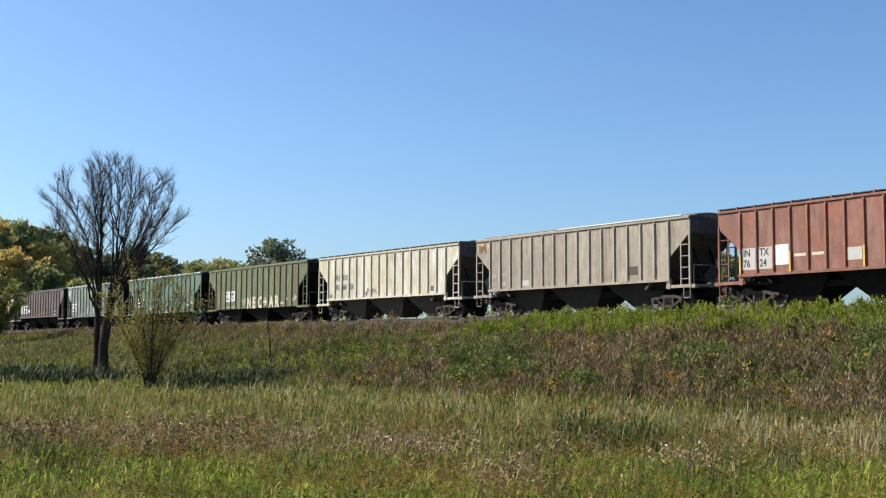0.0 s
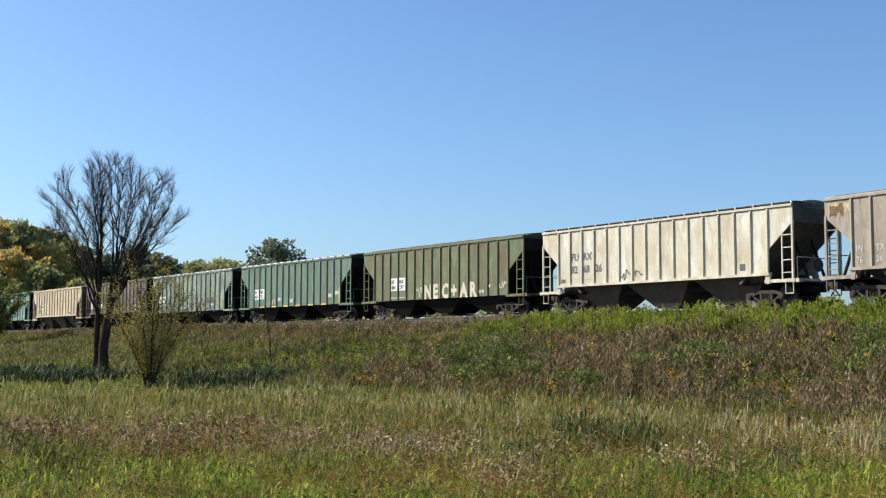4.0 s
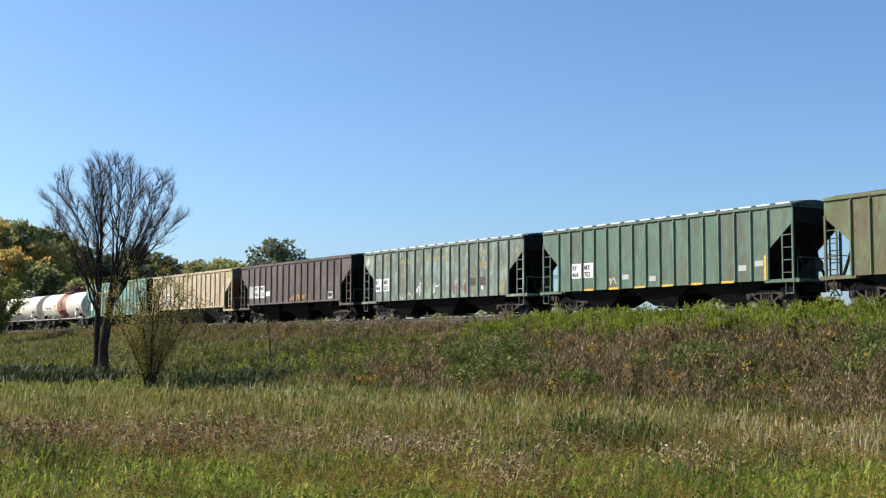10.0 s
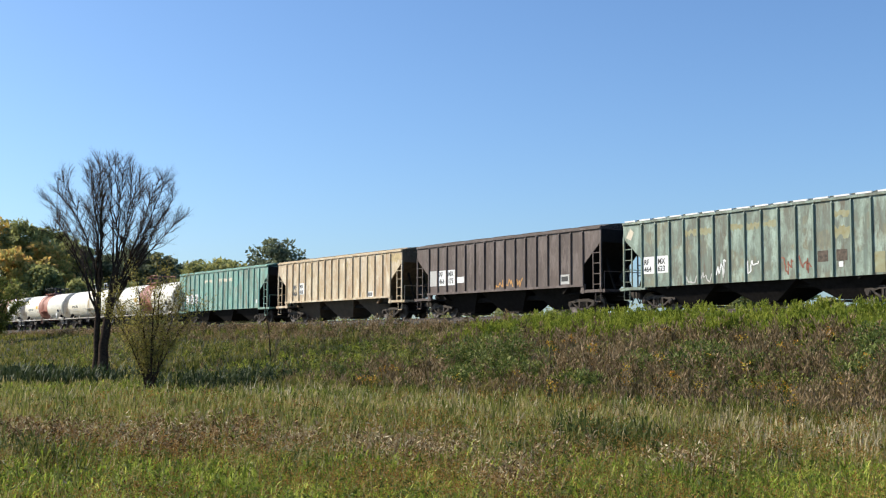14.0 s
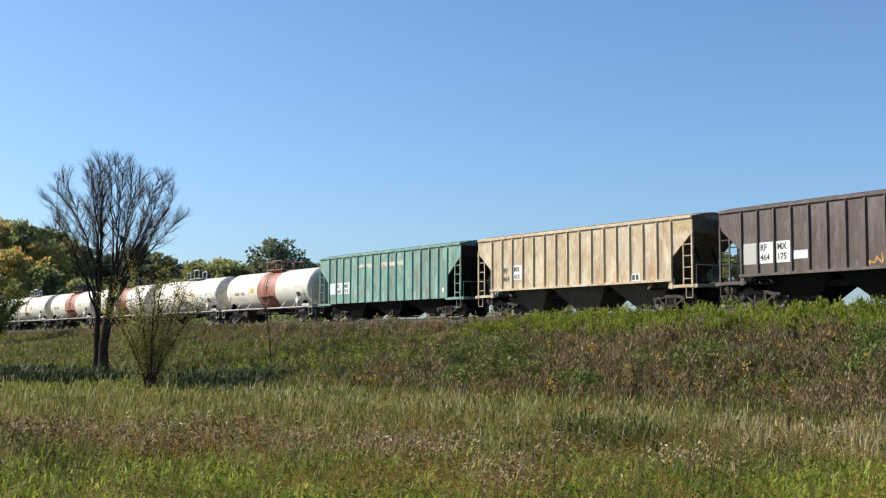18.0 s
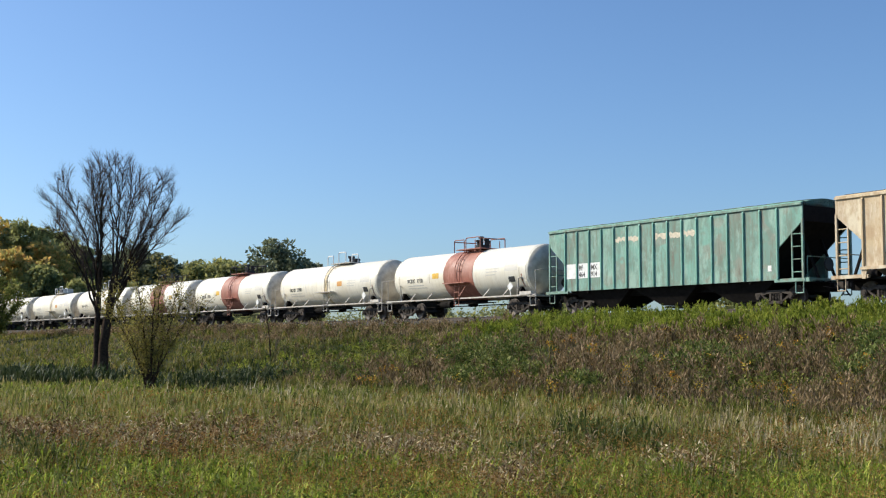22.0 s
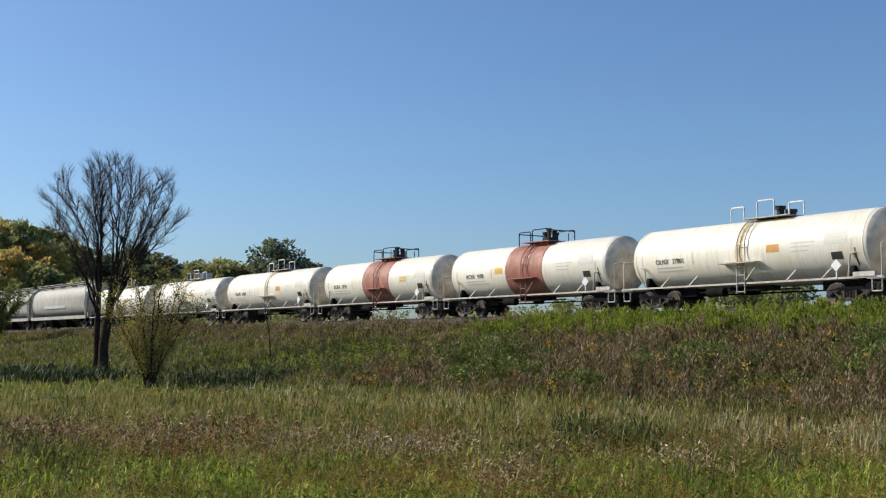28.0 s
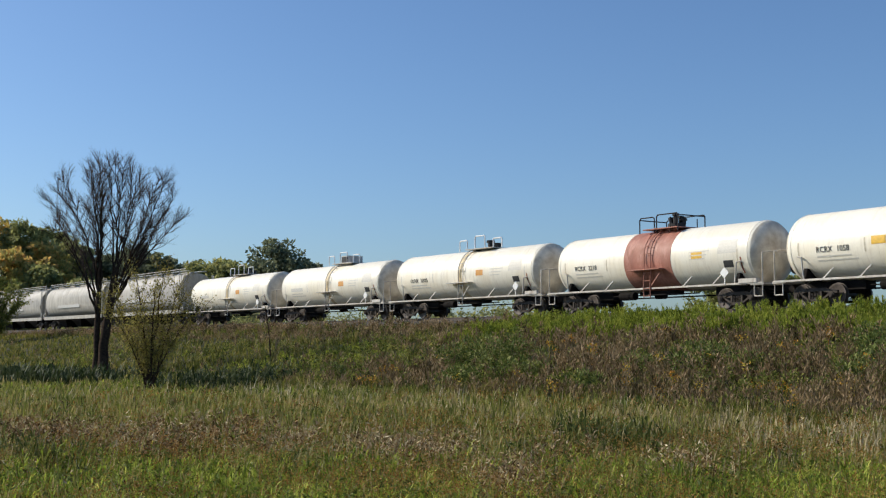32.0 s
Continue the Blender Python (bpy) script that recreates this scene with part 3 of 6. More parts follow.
def ragged(car, x0, x1, z0, z1, mat, seed, lift=0.006, name="rust_patch"):
    """A stain with a torn outline and runs below it, on the near side."""
    rnd = random.Random(seed)
    n = max(4, int((x1 - x0) / 0.09))
    top = [(x0 + (x1 - x0) * i / n, z1 - rnd.uniform(0, 0.35) * (z1 - z0)) for i in range(n + 1)]
    low = [(x0 + (x1 - x0) * (i + rnd.uniform(-0.2, 0.2)) / n, z0 + rnd.uniform(0, 0.6) ** 1.3 * (z1 - z0)) for i in range(n + 1)]
    bd = Build()
    for i in range(n):
        a, b, c, d = low[i], low[i + 1], top[i + 1], top[i]
        bd.add([(p[0], -SIDE - lift, p[1]) for p in (a, b, c, d)], [(0, 1, 2, 3)])
    return part(name, None, bd, mat, car)


def bars(car, x, z, n, w, h, gap, mat, y=-SIDE - 0.012, name="stencil_bar"):
    for i in range(n):
        x0 = x + i * (w + gap)
        part(name, None, Build().box(x0, x0 + w, y - 0.002, y, z, z + h), mat, car)


def bay_x(i):
    """Left edge of the i-th panel."""
    return RIB_X[i] + 0.08


# ---------------------------------------------------------------- tank car
def tank_material(name, stain=0.5, seed=0.0):
    m, nt, b = material(name, 0.42)
    big = noise_tex(nt, coords(nt, (0.7, 1, 0.5), shift=(seed, 0, 0)), 1.2, 4)
    col = mix(nt, ramp(nt, big, [(0.46, grey(0)), (0.62, grey(0.7 * stain))]), (0.87, 0.82, 0.69), (0.80, 0.71, 0.53))
    st = noise_tex(nt, coords(nt, (7, 0.6, 0.6), shift=(seed, 0, 2)), 1.0, 5, 0.75)
    col = mix(nt, ramp(nt, st, [(0.52, grey(0)), (0.66, grey(0.5 * stain))]), col, (0.50, 0.42, 0.31))
    fine = noise_tex(nt, coords(nt), 16, 4)
    col = mix(nt, ramp(nt, fine, [(0.4, grey(0.2 * stain)), (0.6, grey(0))]), col, (0.5, 0.48, 0.44))
    nt.links.new(col, b.inputs["Base Color"])
    bump(nt, b, big, 0.08, 0.03)
    return m


M_TANK = [tank_material("white_tank_paint", 0.6, 0.0), tank_material("stained_white_tank_paint", 0.7, 4.0)]
M_BAND = paint("red_oxide_band_paint", (0.36, 0.13, 0.085), (0.40, 0.17, 0.12), rust_amount=0.25, streak=0.4, panel=0.0)
M_TRIM = paint("grey_white_frame_paint", (0.62, 0.59, 0.53), (0.50, 0.45, 0.38), rust_amount=0.5, streak=0.5, panel=0.0)
M_HEAD = plain("road_dirt_on_white", (0.66, 0.56, 0.41), 0.6, 0, 0.3, 1.6, alt=(0.82, 0.76, 0.63))
M_FAINT = plain("faded_stencil_grey", (0.66, 0.63, 0.56), 0.6, 0, 0.2, 20)
M_STAIN = plain("ochre_spill_stain", (0.62, 0.50, 0.30), 0.6, 0, 0.3, 3)


def head(x, r, k, depth=0.62, n=7):
    """Profile of a dished head outward from x."""
    return [(x + k * depth * math.sin(i / n * math.pi / 2), max(0.02, r * math.cos(i / n * math.pi / 2) ** 0.85)) for i in range(n + 1)]


def tank_patch(car, name, x0, x1, z0, z1, r, zc, mat, n=5, label="", lift=0.006):
    """A painted area that follows the tank's curve."""
    bd = Build()
    a0, a1 = math.asin((z0 - zc) / r), math.asin((z1 - zc) / r)
    for i in range(n + 1):
        a = a0 + (a1 - a0) * i / n
        y, z = -(r + lift) * math.cos(a), zc + (r + lift) * math.sin(a)
        bd.v += [(x0, y, z), (x1, y, z)]
    for i in range(n):
        bd.f.append((2 * i, 2 * i + 1, 2 * i + 3, 2 * i + 2))
    return part(name, None, bd, mat, car, label)


def tank_words(car, text, x, z, size, r, zc, squeeze=1.0):
    a0 = math.asin((z - zc) / r)
    for word in text.split():
        bd = lettering(word, size, 0.004)
        bd.v = [(px * squeeze, -(r + 0.012) * math.cos(a0 + pz / r) + py, zc + (r + 0.012) * math.sin(a0 + pz / r)) for px, py, pz in bd.v]
        wide = max(v[0] for v in bd.v)
        ob = part("lettering", None, bd, M_BLACK, car, "black stencilled reporting marks")
        ob.matrix_basis = Matrix.Translation((x, 0, 0))
        x += wide + 0.2


def tank_car(half, r, zc, band, fitting, mat, label, marks="", rail_mat=None, label_x=-2.4):
    """half: half the tank's length; band: red-oxide belt; fitting: 'valves', 'housing' or 'hoops' on the crown."""
    car = thing("tank_car", label, "railcar", group="train of freight cars")
    end = half + 0.45
    body = [p for p in reversed(head(-half + 0.55, r, -1))] + head(half - 0.55, r, 1)
    part("tank", ("tank", half, r), lambda: Build().lathe(body, 40, "x", (0, 0, zc)), mat, car, "white painted cylindrical tank", smooth=True)
    top = zc + r
    iron = M_BAND if band else M_TRIM
    hand = rail_mat or (M_DARKSTEEL if band else M_TRIM)
    if band:
        x0, x1 = band
        part("band", ("band", band, r), lambda: Build().lathe([(x0, r - 0.02), (x0, r + 0.012), (x1, r + 0.012), (x1, r - 0.02)], 40, "x", (0, 0, zc)), M_BAND, car, "red-oxide painted belt round the tank", smooth=True)
    bx = 0.25
    cx = 0.62 if fitting == "valves" else 1.0
    for k in (-1, 1):
        part("seam", ("seam", k, half, r), lambda: Build().lathe([(k * (half - 0.60), r), (k * (half - 0.60), r + 0.012), (k * (half - 0.55), r + 0.012), (k * (half - 0.55), r)], 40, "x", (0, 0, zc)), mat, car)
        part("head_stain", ("hst", k, half, r), lambda: Build().lathe([(x + k * 0.006, q + 0.004) for x, q in head(k * (half - 0.55), r, k)[1:]], 40, "x", (0, 0, zc)), M_HEAD, car, "dirt-stained tank head", smooth=True)
    # ladder that follows the shell, and its landing
    lad = Build()
    for dx in (-0.22, 0.22):
        pts = [(bx + dx, -1.55, 0.62), (bx + dx, -1.55, 1.25), (bx + dx, -1.52, 2.1)]
        for a in range(15, 80, 13):
            pts.append((bx + dx, -(r + 0.12) * math.cos(radians(a)), zc + (r + 0.12) * math.sin(radians(a))))
        lad.pipe(pts, 0.026, 6)
    lad = part("ladder", None, lad, iron, car, "steel ladder up the tank's flank")
    for i in range(4):
        part("rung", "flat_rung", lambda: Build().rod((-0.22, 0, 0), (0.22, 0, 0), 0.02, 6), iron, lad, at=(bx, -1.55, 0.7 + 0.36 * i))
    for a in range(10, 80, 14):
        y, z = -(r + 0.12) * math.cos(radians(a)), zc + (r + 0.12) * math.sin(radians(a))
        part("rung", "flat_rung", lambda: Build().rod((-0.22, 0, 0), (0.22, 0, 0), 0.02, 6), iron, lad, at=(bx, y, z))
    part("landing", None, Build().box(bx - 1.15, bx + 1.0, -r - 0.32, -r + 0.05, 1.93, 1.98).bar((bx + 0.3, -1.55, 1.2), (bx + 0.85, -1.55, 1.75), 0.04, 0.05), iron, car)
    # platform on the crown
    if fitting == "valves":
        part("platform", None, Build().box(cx - 1.25, cx + 1.055, -0.95, 0.95, top + 0.02, top + 0.07).box(cx - 0.5, cx + 0.6, -0.6, 0.6, top - 0.12, top + 0.12), iron, car)
        dome = Build().rod((cx + 0.1, 0, top), (cx + 0.1, 0, top + 0.3), 0.42, 14)
        for dx, dy, h in ((-0.2, -0.15, 0.62), (0.12, -0.2, 0.8), (0.35, 0.1, 0.55), (0.05, 0.22, 0.7)):
            dome.rod((cx + dx + 0.1, dy, top + 0.25), (cx + dx + 0.1, dy, top + h), 0.11, 8).rod((cx + dx + 0.1, dy, top + h - 0.12), (cx + dx + 0.1, dy, top + h - 0.02), 0.17, 10)
        part("valve", None, dome, M_DARKSTEEL, car, "black valve cluster on the tank's crown")
        z0, z1 = top - 0.12, top + 0.70
        for y in (-0.9, 0.9):
            part("railing", None, Build().pipe([(cx - 1.5, y, z0), (cx - 1.5, y, z1 - 0.16), (cx - 1.42, y, z1 - 0.08), (cx - 0.58, y, z1 - 0.08), (cx - 0.5, y, z1 - 0.16), (cx - 0.5, y, z0)], 0.03), hand, car)
            part("railing", None, Build().pipe([(cx - 0.35, y, z0), (cx - 0.35, y, z1 - 0.08), (cx - 0.27, y, z1), (cx + 0.97, y, z1), (cx + 1.05, y, z1 - 0.08), (cx + 1.05, y, z0)], 0.03), hand, car)
            part("railing_post", None, Build().rod((cx + 0.55, y, z0), (cx + 0.55, y, z1 - 0.15), 0.026), hand, car)
        part("railing", None, Build().rod((cx - 1.5, -0.9, z1 - 0.16), (cx - 1.5, 0.9, z1 - 0.16), 0.03), hand, car)
        part("railing", None, Build().rod((cx + 1.05, -0.9, z1 - 0.08), (cx + 1.05, 0.9, z1 - 0.08), 0.03), hand, car)
    else:
        part("platform", None, Build().box(cx - 1.25, cx + 1.25, -0.85, 0.85, top + 0.01, top + 0.05), M_TRIM, car)
        for x0, x1, zz in ((cx - 2.1, cx - 1.35, 0.60), (cx - 0.6, cx + 0.35, 0.78), (cx + 1.15, cx + 1.95, 0.55)):
            for y in (-0.6,):
                part("hoop", None, Build().pipe([(x0, y, top), (x0, y, top + zz - 0.06), (x0 + 0.06, y, top + zz), (x1 - 0.06, y, top + zz), (x1, y, top + zz - 0.06), (x1, y, top)], 0.036), M_WHITE, car, "white tubular safety hoop")
        if fitting == "housing":
            part("valve_housing", None, Build().box(cx - 0.55, cx + 0.5, -0.6, 0.6, top - 0.05, top + 0.55, 0.12), M_TRIM, car, "white protective valve housing")
            part("hatch", None, Build().box(cx - 0.35, cx + 0.4, -0.63, -0.59, top + 0.12, top + 0.48), M_DARKSTEEL, car)
        else:
            part("valve", None, Build().rod((cx + 0.25, -0.1, top), (cx + 0.25, -0.1, top + 0.52), 0.16, 10).rod((cx + 0.25, -0.1, top + 0.38), (cx + 0.25, -0.1, top + 0.52), 0.24, 10)
                 .rod((cx + 0.75, 0, top - 0.05), (cx + 0.75, 0, top + 0.3), 0.22, 12).rod((cx + 0.75, 0, top + 0.2), (cx + 0.75, 0, top + 0.33), 0.27, 12), M_DARKSTEEL, car, "dark valve and manway on the crown")
        part("stain", None, Build().lathe([(cx - 1.15, r + 0.004), (cx - 0.75, r + 0.004)], 40, "x", (0, 0, zc)), M_STAIN, car, "ochre spill stain running down from the valves", smooth=True)
    # frame
    part("sill_rail", ("srail", end), lambda: Build().box(-end + 0.1, end - 0.1, -1.52, -1.43, 1.02, 1.10).box(-end + 0.1, end - 0.1, 1.43, 1.52, 1.02, 1.10), M_TRIM, car, "pale steel side rail")
    part("underframe", ("uf", half), lambda: Build().box(-half - 0.7, -half + 3.4, -0.32, 0.32, 0.66, 1.12).box(half - 3.4, half + 0.7, -0.32, 0.32, 0.66, 1.12)
         .box(-1.6, 0.9, -0.25, 0.25, 0.8, 1.0).rod((-3.2, -0.5, 0.80), (2.6, -0.5, 0.80), 0.03, 6).rod((-4, 0.3, 0.7), (4, 0.3, 0.7), 0.035, 6), M_UNDER, car)
    for k in (-1, 1):
        xs = k * (half - 1.2)
        part("saddle", ("saddle", k, half, r), lambda: Build().prism([(-1.42, 1.06), (1.42, 1.06), (1.25, zc - r * 0.62), (0.7, zc - r * 0.98), (-0.7, zc - r * 0.98), (-1.25, zc - r * 0.62)], "x", xs - 0.09, xs + 0.09), M_UNDER, car)
        part("end_platform", ("epl", k, end), lambda: Build().box(min(k * (half - 0.35), k * (end - 0.05)), max(k * (half - 0.35), k * (end - 0.05)), -1.5, 1.5, 0.98, 1.07), M_TRIM, car)
        part("end_handrail", ("ehr", k, end), lambda: Build().pipe([(k * (end - 0.15), -1.45, 1.06), (k * (end - 0.15), -1.45, 2.35), (k * (end - 0.15), -1.0, 2.42), (k * (end - 0.15), 1.0, 2.42), (k * (end - 0.15), 1.45, 2.35), (k * (end - 0.15), 1.45, 1.06)], 0.03, 6), M_TRIM, car)
        for y in (-1.45, 1.45):
            part("grab_post", ("gp", k, y, half), lambda: Build().pipe([(k * (half - 1.25), y, 1.08), (k * (half - 1.15), y, 2.0), (k * (half - 0.9), y * 0.97, 2.05)], 0.035, 6), M_TRIM, car)
            part("sill_step", ("tst", k, y, end), lambda: Build().pipe([(k * (end - 0.6), y, 1.02), (k * (end - 0.6), y, 0.5), (k * (end - 0.15), y, 0.5), (k * (end - 0.15), y, 1.02)], 0.028, 6), M_TRIM, car)
            for dx in (2.4, 4.2):
                part("brace", ("brc", k, y, dx, half), lambda: Build().bar((k * (half - dx) - 0.15, y, 1.08), (k * (half - dx) + 0.2, y * 0.86, 1.52), 0.04, 0.06), M_TRIM, car)
    part("end_box", ("ebox", end), lambda: Build().box(half - 1.0, half + 0.1, -1.56, -1.30, 1.08, 1.27, 0.05), M_TRIM, car, "small white equipment box")
    part("hose", ("hose", end), lambda: Build().pipe([(end, -0.5, 0.9), (end + 0.18, -0.5, 0.6), (end + 0.25, -0.45, 0.35)], 0.03, 6), M_UNDER, car)
    part("brake_wheel", ("tbw", end), lambda: Build().lathe([(end - 0.12, 0.24), (end - 0.08, 0.27), (end - 0.04, 0.24)], 16, "x", (0, 0.55, 1.75)), M_TRUCK, car)
    part("brake_reservoir", "tbr", lambda: Build().rod((-2.6, -0.55, 0.78), (-1.6, -0.55, 0.78), 0.2, 12), M_UNDER, car)
    part("brake_cylinder", "tbc", lambda: Build().rod((-1.2, 0.5, 0.8), (-0.6, 0.5, 0.8), 0.16, 10), M_UNDER, car)
    part("placard", ("plc", half), lambda: Build().add([(half - 1.75, -1.56, 1.32), (half - 1.50, -1.56, 1.57), (half - 1.75, -1.56, 1.82), (half - 2.0, -1.56, 1.57), (half - 1.75, -1.54, 1.32), (half - 1.50, -1.54, 1.57), (half - 1.75, -1.54, 1.82), (half - 2.0, -1.54, 1.57)],
         [(0, 1, 2, 3), (7, 6, 5, 4), (0, 4, 5, 1), (1, 5, 6, 2), (2, 6, 7, 3), (3, 7, 4, 0)]).bar((half - 1.75, -1.53, 1.06), (half - 1.75, -1.53, 1.4), 0.03, 0.05), M_WHITE, car, "white diamond hazard placard")
    # marks
    zt = zc - 0.30
    if marks:
        tank_words(car, marks, -5.1, zt, 0.33, r, zc, 0.95)
    else:
        tank_patch(car, "stencil_line", -5.1, -3.4, zt, zt + 0.24, r, zc, M_FAINT)
    for w, dz in ((1.7, -0.20), (2.0, -0.36)):
        tank_patch(car, "stencil_line", -5.1, -5.1 + w, zt + dz, zt + dz + 0.06, r, zc, M_FAINT, 2)
    lx = 1.6 if not band else label_x
    tank_patch(car, "label_panel", lx, lx + 0.66, zt + 0.16, zt + 0.48, r, zc, M_ORANGE if not band else M_YELLOW, 4, "orange-yellow label panel")
    tank_patch(car, "label_panel", 4.6, 5.7, zt + 0.3, zt + 0.9, r, zc, M_FAINT, 4, "grey stencilled data panel")
    for k in range(3):
        tank_patch(car, "stencil_line", 2.9, 4.1 - 0.15 * k, zt + 0.45 - 0.17 * k, zt + 0.5 - 0.17 * k, r, zc, M_FAINT, 2)
    tank_patch(car, "label_panel", 4.9, 5.45, zt - 0.32, zt - 0.02, r, zc, M_BLACK, 3, "small dark stencil panel")
    for x in (-half + 0.95, -2.75, half - 1.15):
        tank_patch(car, "reflector", x, x + 0.07, zt - 0.1, zt + 0.45, r, zc, M_FAINT if not band else M_CREAM, 3)
    tank_patch(car, "rust_streak", half - 0.98, half - 0.9, zt - 0.6, zt + 0.1, r, zc, M_GRAFF2, 3)
    couplers(car, end - 0.25)
    for k in (-1, 1):
        truck(car, k * (half - 1.5), M_TRUCK, 0)
    return car


# ---------------------------------------------------------------- round-sided hopper
def round_hopper(half, mat, label):
    """A smooth-sided centre-flow hopper."""
    car = thing("round_hopper_car", label, "railcar", group="train of freight cars")
    ring = []
    for a in np.linspace(-70, 250, 29):
        c, s = math.cos(radians(a)), math.sin(radians(a))
        ring.append((1.58 * np.sign(c) * abs(c) ** 0.7, 2.75 + (1.75 if s > 0 else 1.45) * np.sign(s) * abs(s) ** 0.8))
    bd = Build()
    secs = [(-half, 0.0, 1.9), (-half + 0.35, 0.0, 1.0), (half - 0.35, 0.0, 1.0), (half, 0.0, 1.9)]
    n = len(ring)
    for i, (x, _, cut) in enumerate(secs):
        bd.v += [(x if (i in (1, 2) or z > 3.2) else x - math.copysign((3.2 - z) * 0.55, x), y * (0.93 if i in (0, 3) else 1), z) for y, z in ring]
    for i in range(3):
        for k in range(n):
            bd.f.append((i * n + k, i * n + (k + 1) % n, (i + 1) * n + (k + 1) % n, (i + 1) * n + k))
    bd.f += [tuple(range(n)), tuple(range(3 * n, 4 * n))]
    part("body", None, bd, mat, car, "smooth rounded pale body", smooth=True)
    part("side_sill", None, Build().box(-half - 0.3, half + 0.3, -1.58, -1.48, 1.0, 1.34).box(-half - 0.3, half + 0.3, 1.48, 1.58, 1.0, 1.34), mat, car)
    part("running_board", None, Build().box(-half, half, -0.95, -0.5, 4.68, 4.72).box(-half, half, 0.5, 0.95, 4.68, 4.72), M_GALV, car)
    rail = Build().rod((-half, -1.0, 4.86), (half, -1.0, 4.86), 0.03)
    for i in range(14):
        x = -half + i * 2 * half / 13
        rail.rod((x, -1.0, 4.3), (x, -1.0, 4.86), 0.03)
    part("roof_rail", None, rail, M_TRIM, car)
    for i in range(5):
        part("hatch", "rhatch", lambda: Build().box(-1.0, 1.0, -0.3, 0.3, 4.45, 4.64, 0.06), mat, car, at=(-half + 1.6 + i * (2 * half - 3.2) / 4, 0, 0))
    for k in (-1, 1):
        for y in (-1.5, 1.5):
            part("ladder", ("rl", k, y, half), lambda: ladder(Build(), k * (half + 0.05) - 0.2, y, 1.1, 4.4, 0.4, 9, 0.022), mat, car)
        part("end_sill", ("res", k, half), lambda: Build().box(min(k * (half - 1.8), k * (half + 0.45)), max(k * (half - 1.8), k * (half + 0.45)), -1.5, 1.5, 0.98, 1.08), M_UNDER, car)
        for yy in (-1, 1):
            part("end_post", ("ref", k, yy, half), lambda: Build().bar((k * (half - 0.1), yy * 1.2, 1.05), (k * (half - 0.1), yy * 1.0, 3.4), 0.12, 0.12), mat, car)
    for x in (-half * 0.52, 0, half * 0.52):
        bay = Build().add([(x - 2.0, -1.3, 1.3), (x + 2.0, -1.3, 1.3), (x + 2.0, 1.3, 1.3), (x - 2.0, 1.3, 1.3), (x - 0.5, -0.6, 0.2), (x + 0.5, -0.6, 0.2), (x + 0.5, 0.6, 0.2), (x - 0.5, 0.6, 0.2)],
                          [(0, 1, 5, 4), (1, 2, 6, 5), (2, 3, 7, 6), (3, 0, 4, 7), (4, 5, 6, 7), (0, 1, 2, 3)])
        part("bay", None, bay, M_UNDER, car)
    part("stencil_line", None, Build().box(-half * 0.5, half * 0.3, -1.60, -1.585, 2.2, 2.5), M_GREYLAB, car)
    couplers(car, half + 0.65)
    for k in (-1, 1):
        truck(car, k * (half - 1.45), M_TRUCK, 0)
    return car


# ---------------------------------------------------------------- the train
def livery(name, base, fade, rust, amount, streak, panel, grime, seed, patch=None):
    """Paint for a car's sheets, and a cleaner copy of it for the ribs."""
    return (paint(name, base, fade, rust, amount, streak, panel, grime, seed=seed, patch=patch),
            paint(name + "_on_ribs", base, base, rust, amount * 0.35, streak * 0.3, 0.0, 0.1, seed=seed))


ORANGE_P = livery("faded_orange_red_paint", (0.33, 0.10, 0.052), (0.19, 0.082, 0.055), (0.10, 0.05, 0.035), 0.8, 0.6, 0.45, 0.3, 1.0)
BEIGE_P = livery("dirty_beige_paint", (0.445, 0.38, 0.285), (0.31, 0.25, 0.19), (0.15, 0.105, 0.075), 0.75, 0.85, 0.25, 0.35, 2.0)
WHITE_P = livery("yellowed_white_paint", (0.60, 0.535, 0.385), (0.64, 0.61, 0.51), (0.40, 0.26, 0.11), 0.5, 0.35, 0.15, 0.2, 3.0)
OLIVE_P = livery("olive_green_paint", (0.135, 0.150, 0.050), (0.085, 0.150, 0.055), (0.13, 0.062, 0.032), 0.95, 0.75, 0.45, 0.35, 4.0)
GREEN_P = livery("sage_green_paint", (0.125, 0.200, 0.132), (0.055, 0.175, 0.108), (0.12, 0.085, 0.055), 0.8, 0.75, 0.45, 0.35, 5.0)
TEAL_P = livery("patchy_teal_paint", (0.190, 0.255, 0.200), (0.31, 0.41, 0.33), (0.12, 0.085, 0.055), 1.1, 0.8, 0.55, 0.35, 6.0, (0.24, 0.20, 0.10))
BROWN_P = livery("chocolate_brown_paint", (0.098, 0.064, 0.052), (0.13, 0.094, 0.080), (0.055, 0.04, 0.035), 0.6, 0.6, 0.3, 0.3, 7.0)
TAN_P = livery("rust_stained_tan_paint", (0.59, 0.455, 0.275), (0.62, 0.53, 0.39), (0.36, 0.17, 0.06), 0.75, 0.3, 0.2, 0.2, 8.0)
MINT_P = livery("turquoise_paint_with_rust", (0.185, 0.44, 0.35), (0.25, 0.40, 0.33), (0.17, 0.125, 0.09), 1.0, 0.75, 0.55, 0.3, 9.0, (0.27, 0.24, 0.19))
PALE_P = paint("pale_grey_white_paint", (0.50, 0.48, 0.43), (0.40, 0.38, 0.33), (0.2, 0.16, 0.12), 0.5, 0.5, 0.0, 0.35, seed=10.0)
# bay paints, darker than the side sheets above them
BAY_GREY = plain("dark_brown_bay_paint", (0.032, 0.026, 0.021), 0.8, 0, 0.3, 3)
BAY_TAN = plain("brown_bay_paint", (0.085, 0.066, 0.048), 0.8, 0, 0.3, 3)
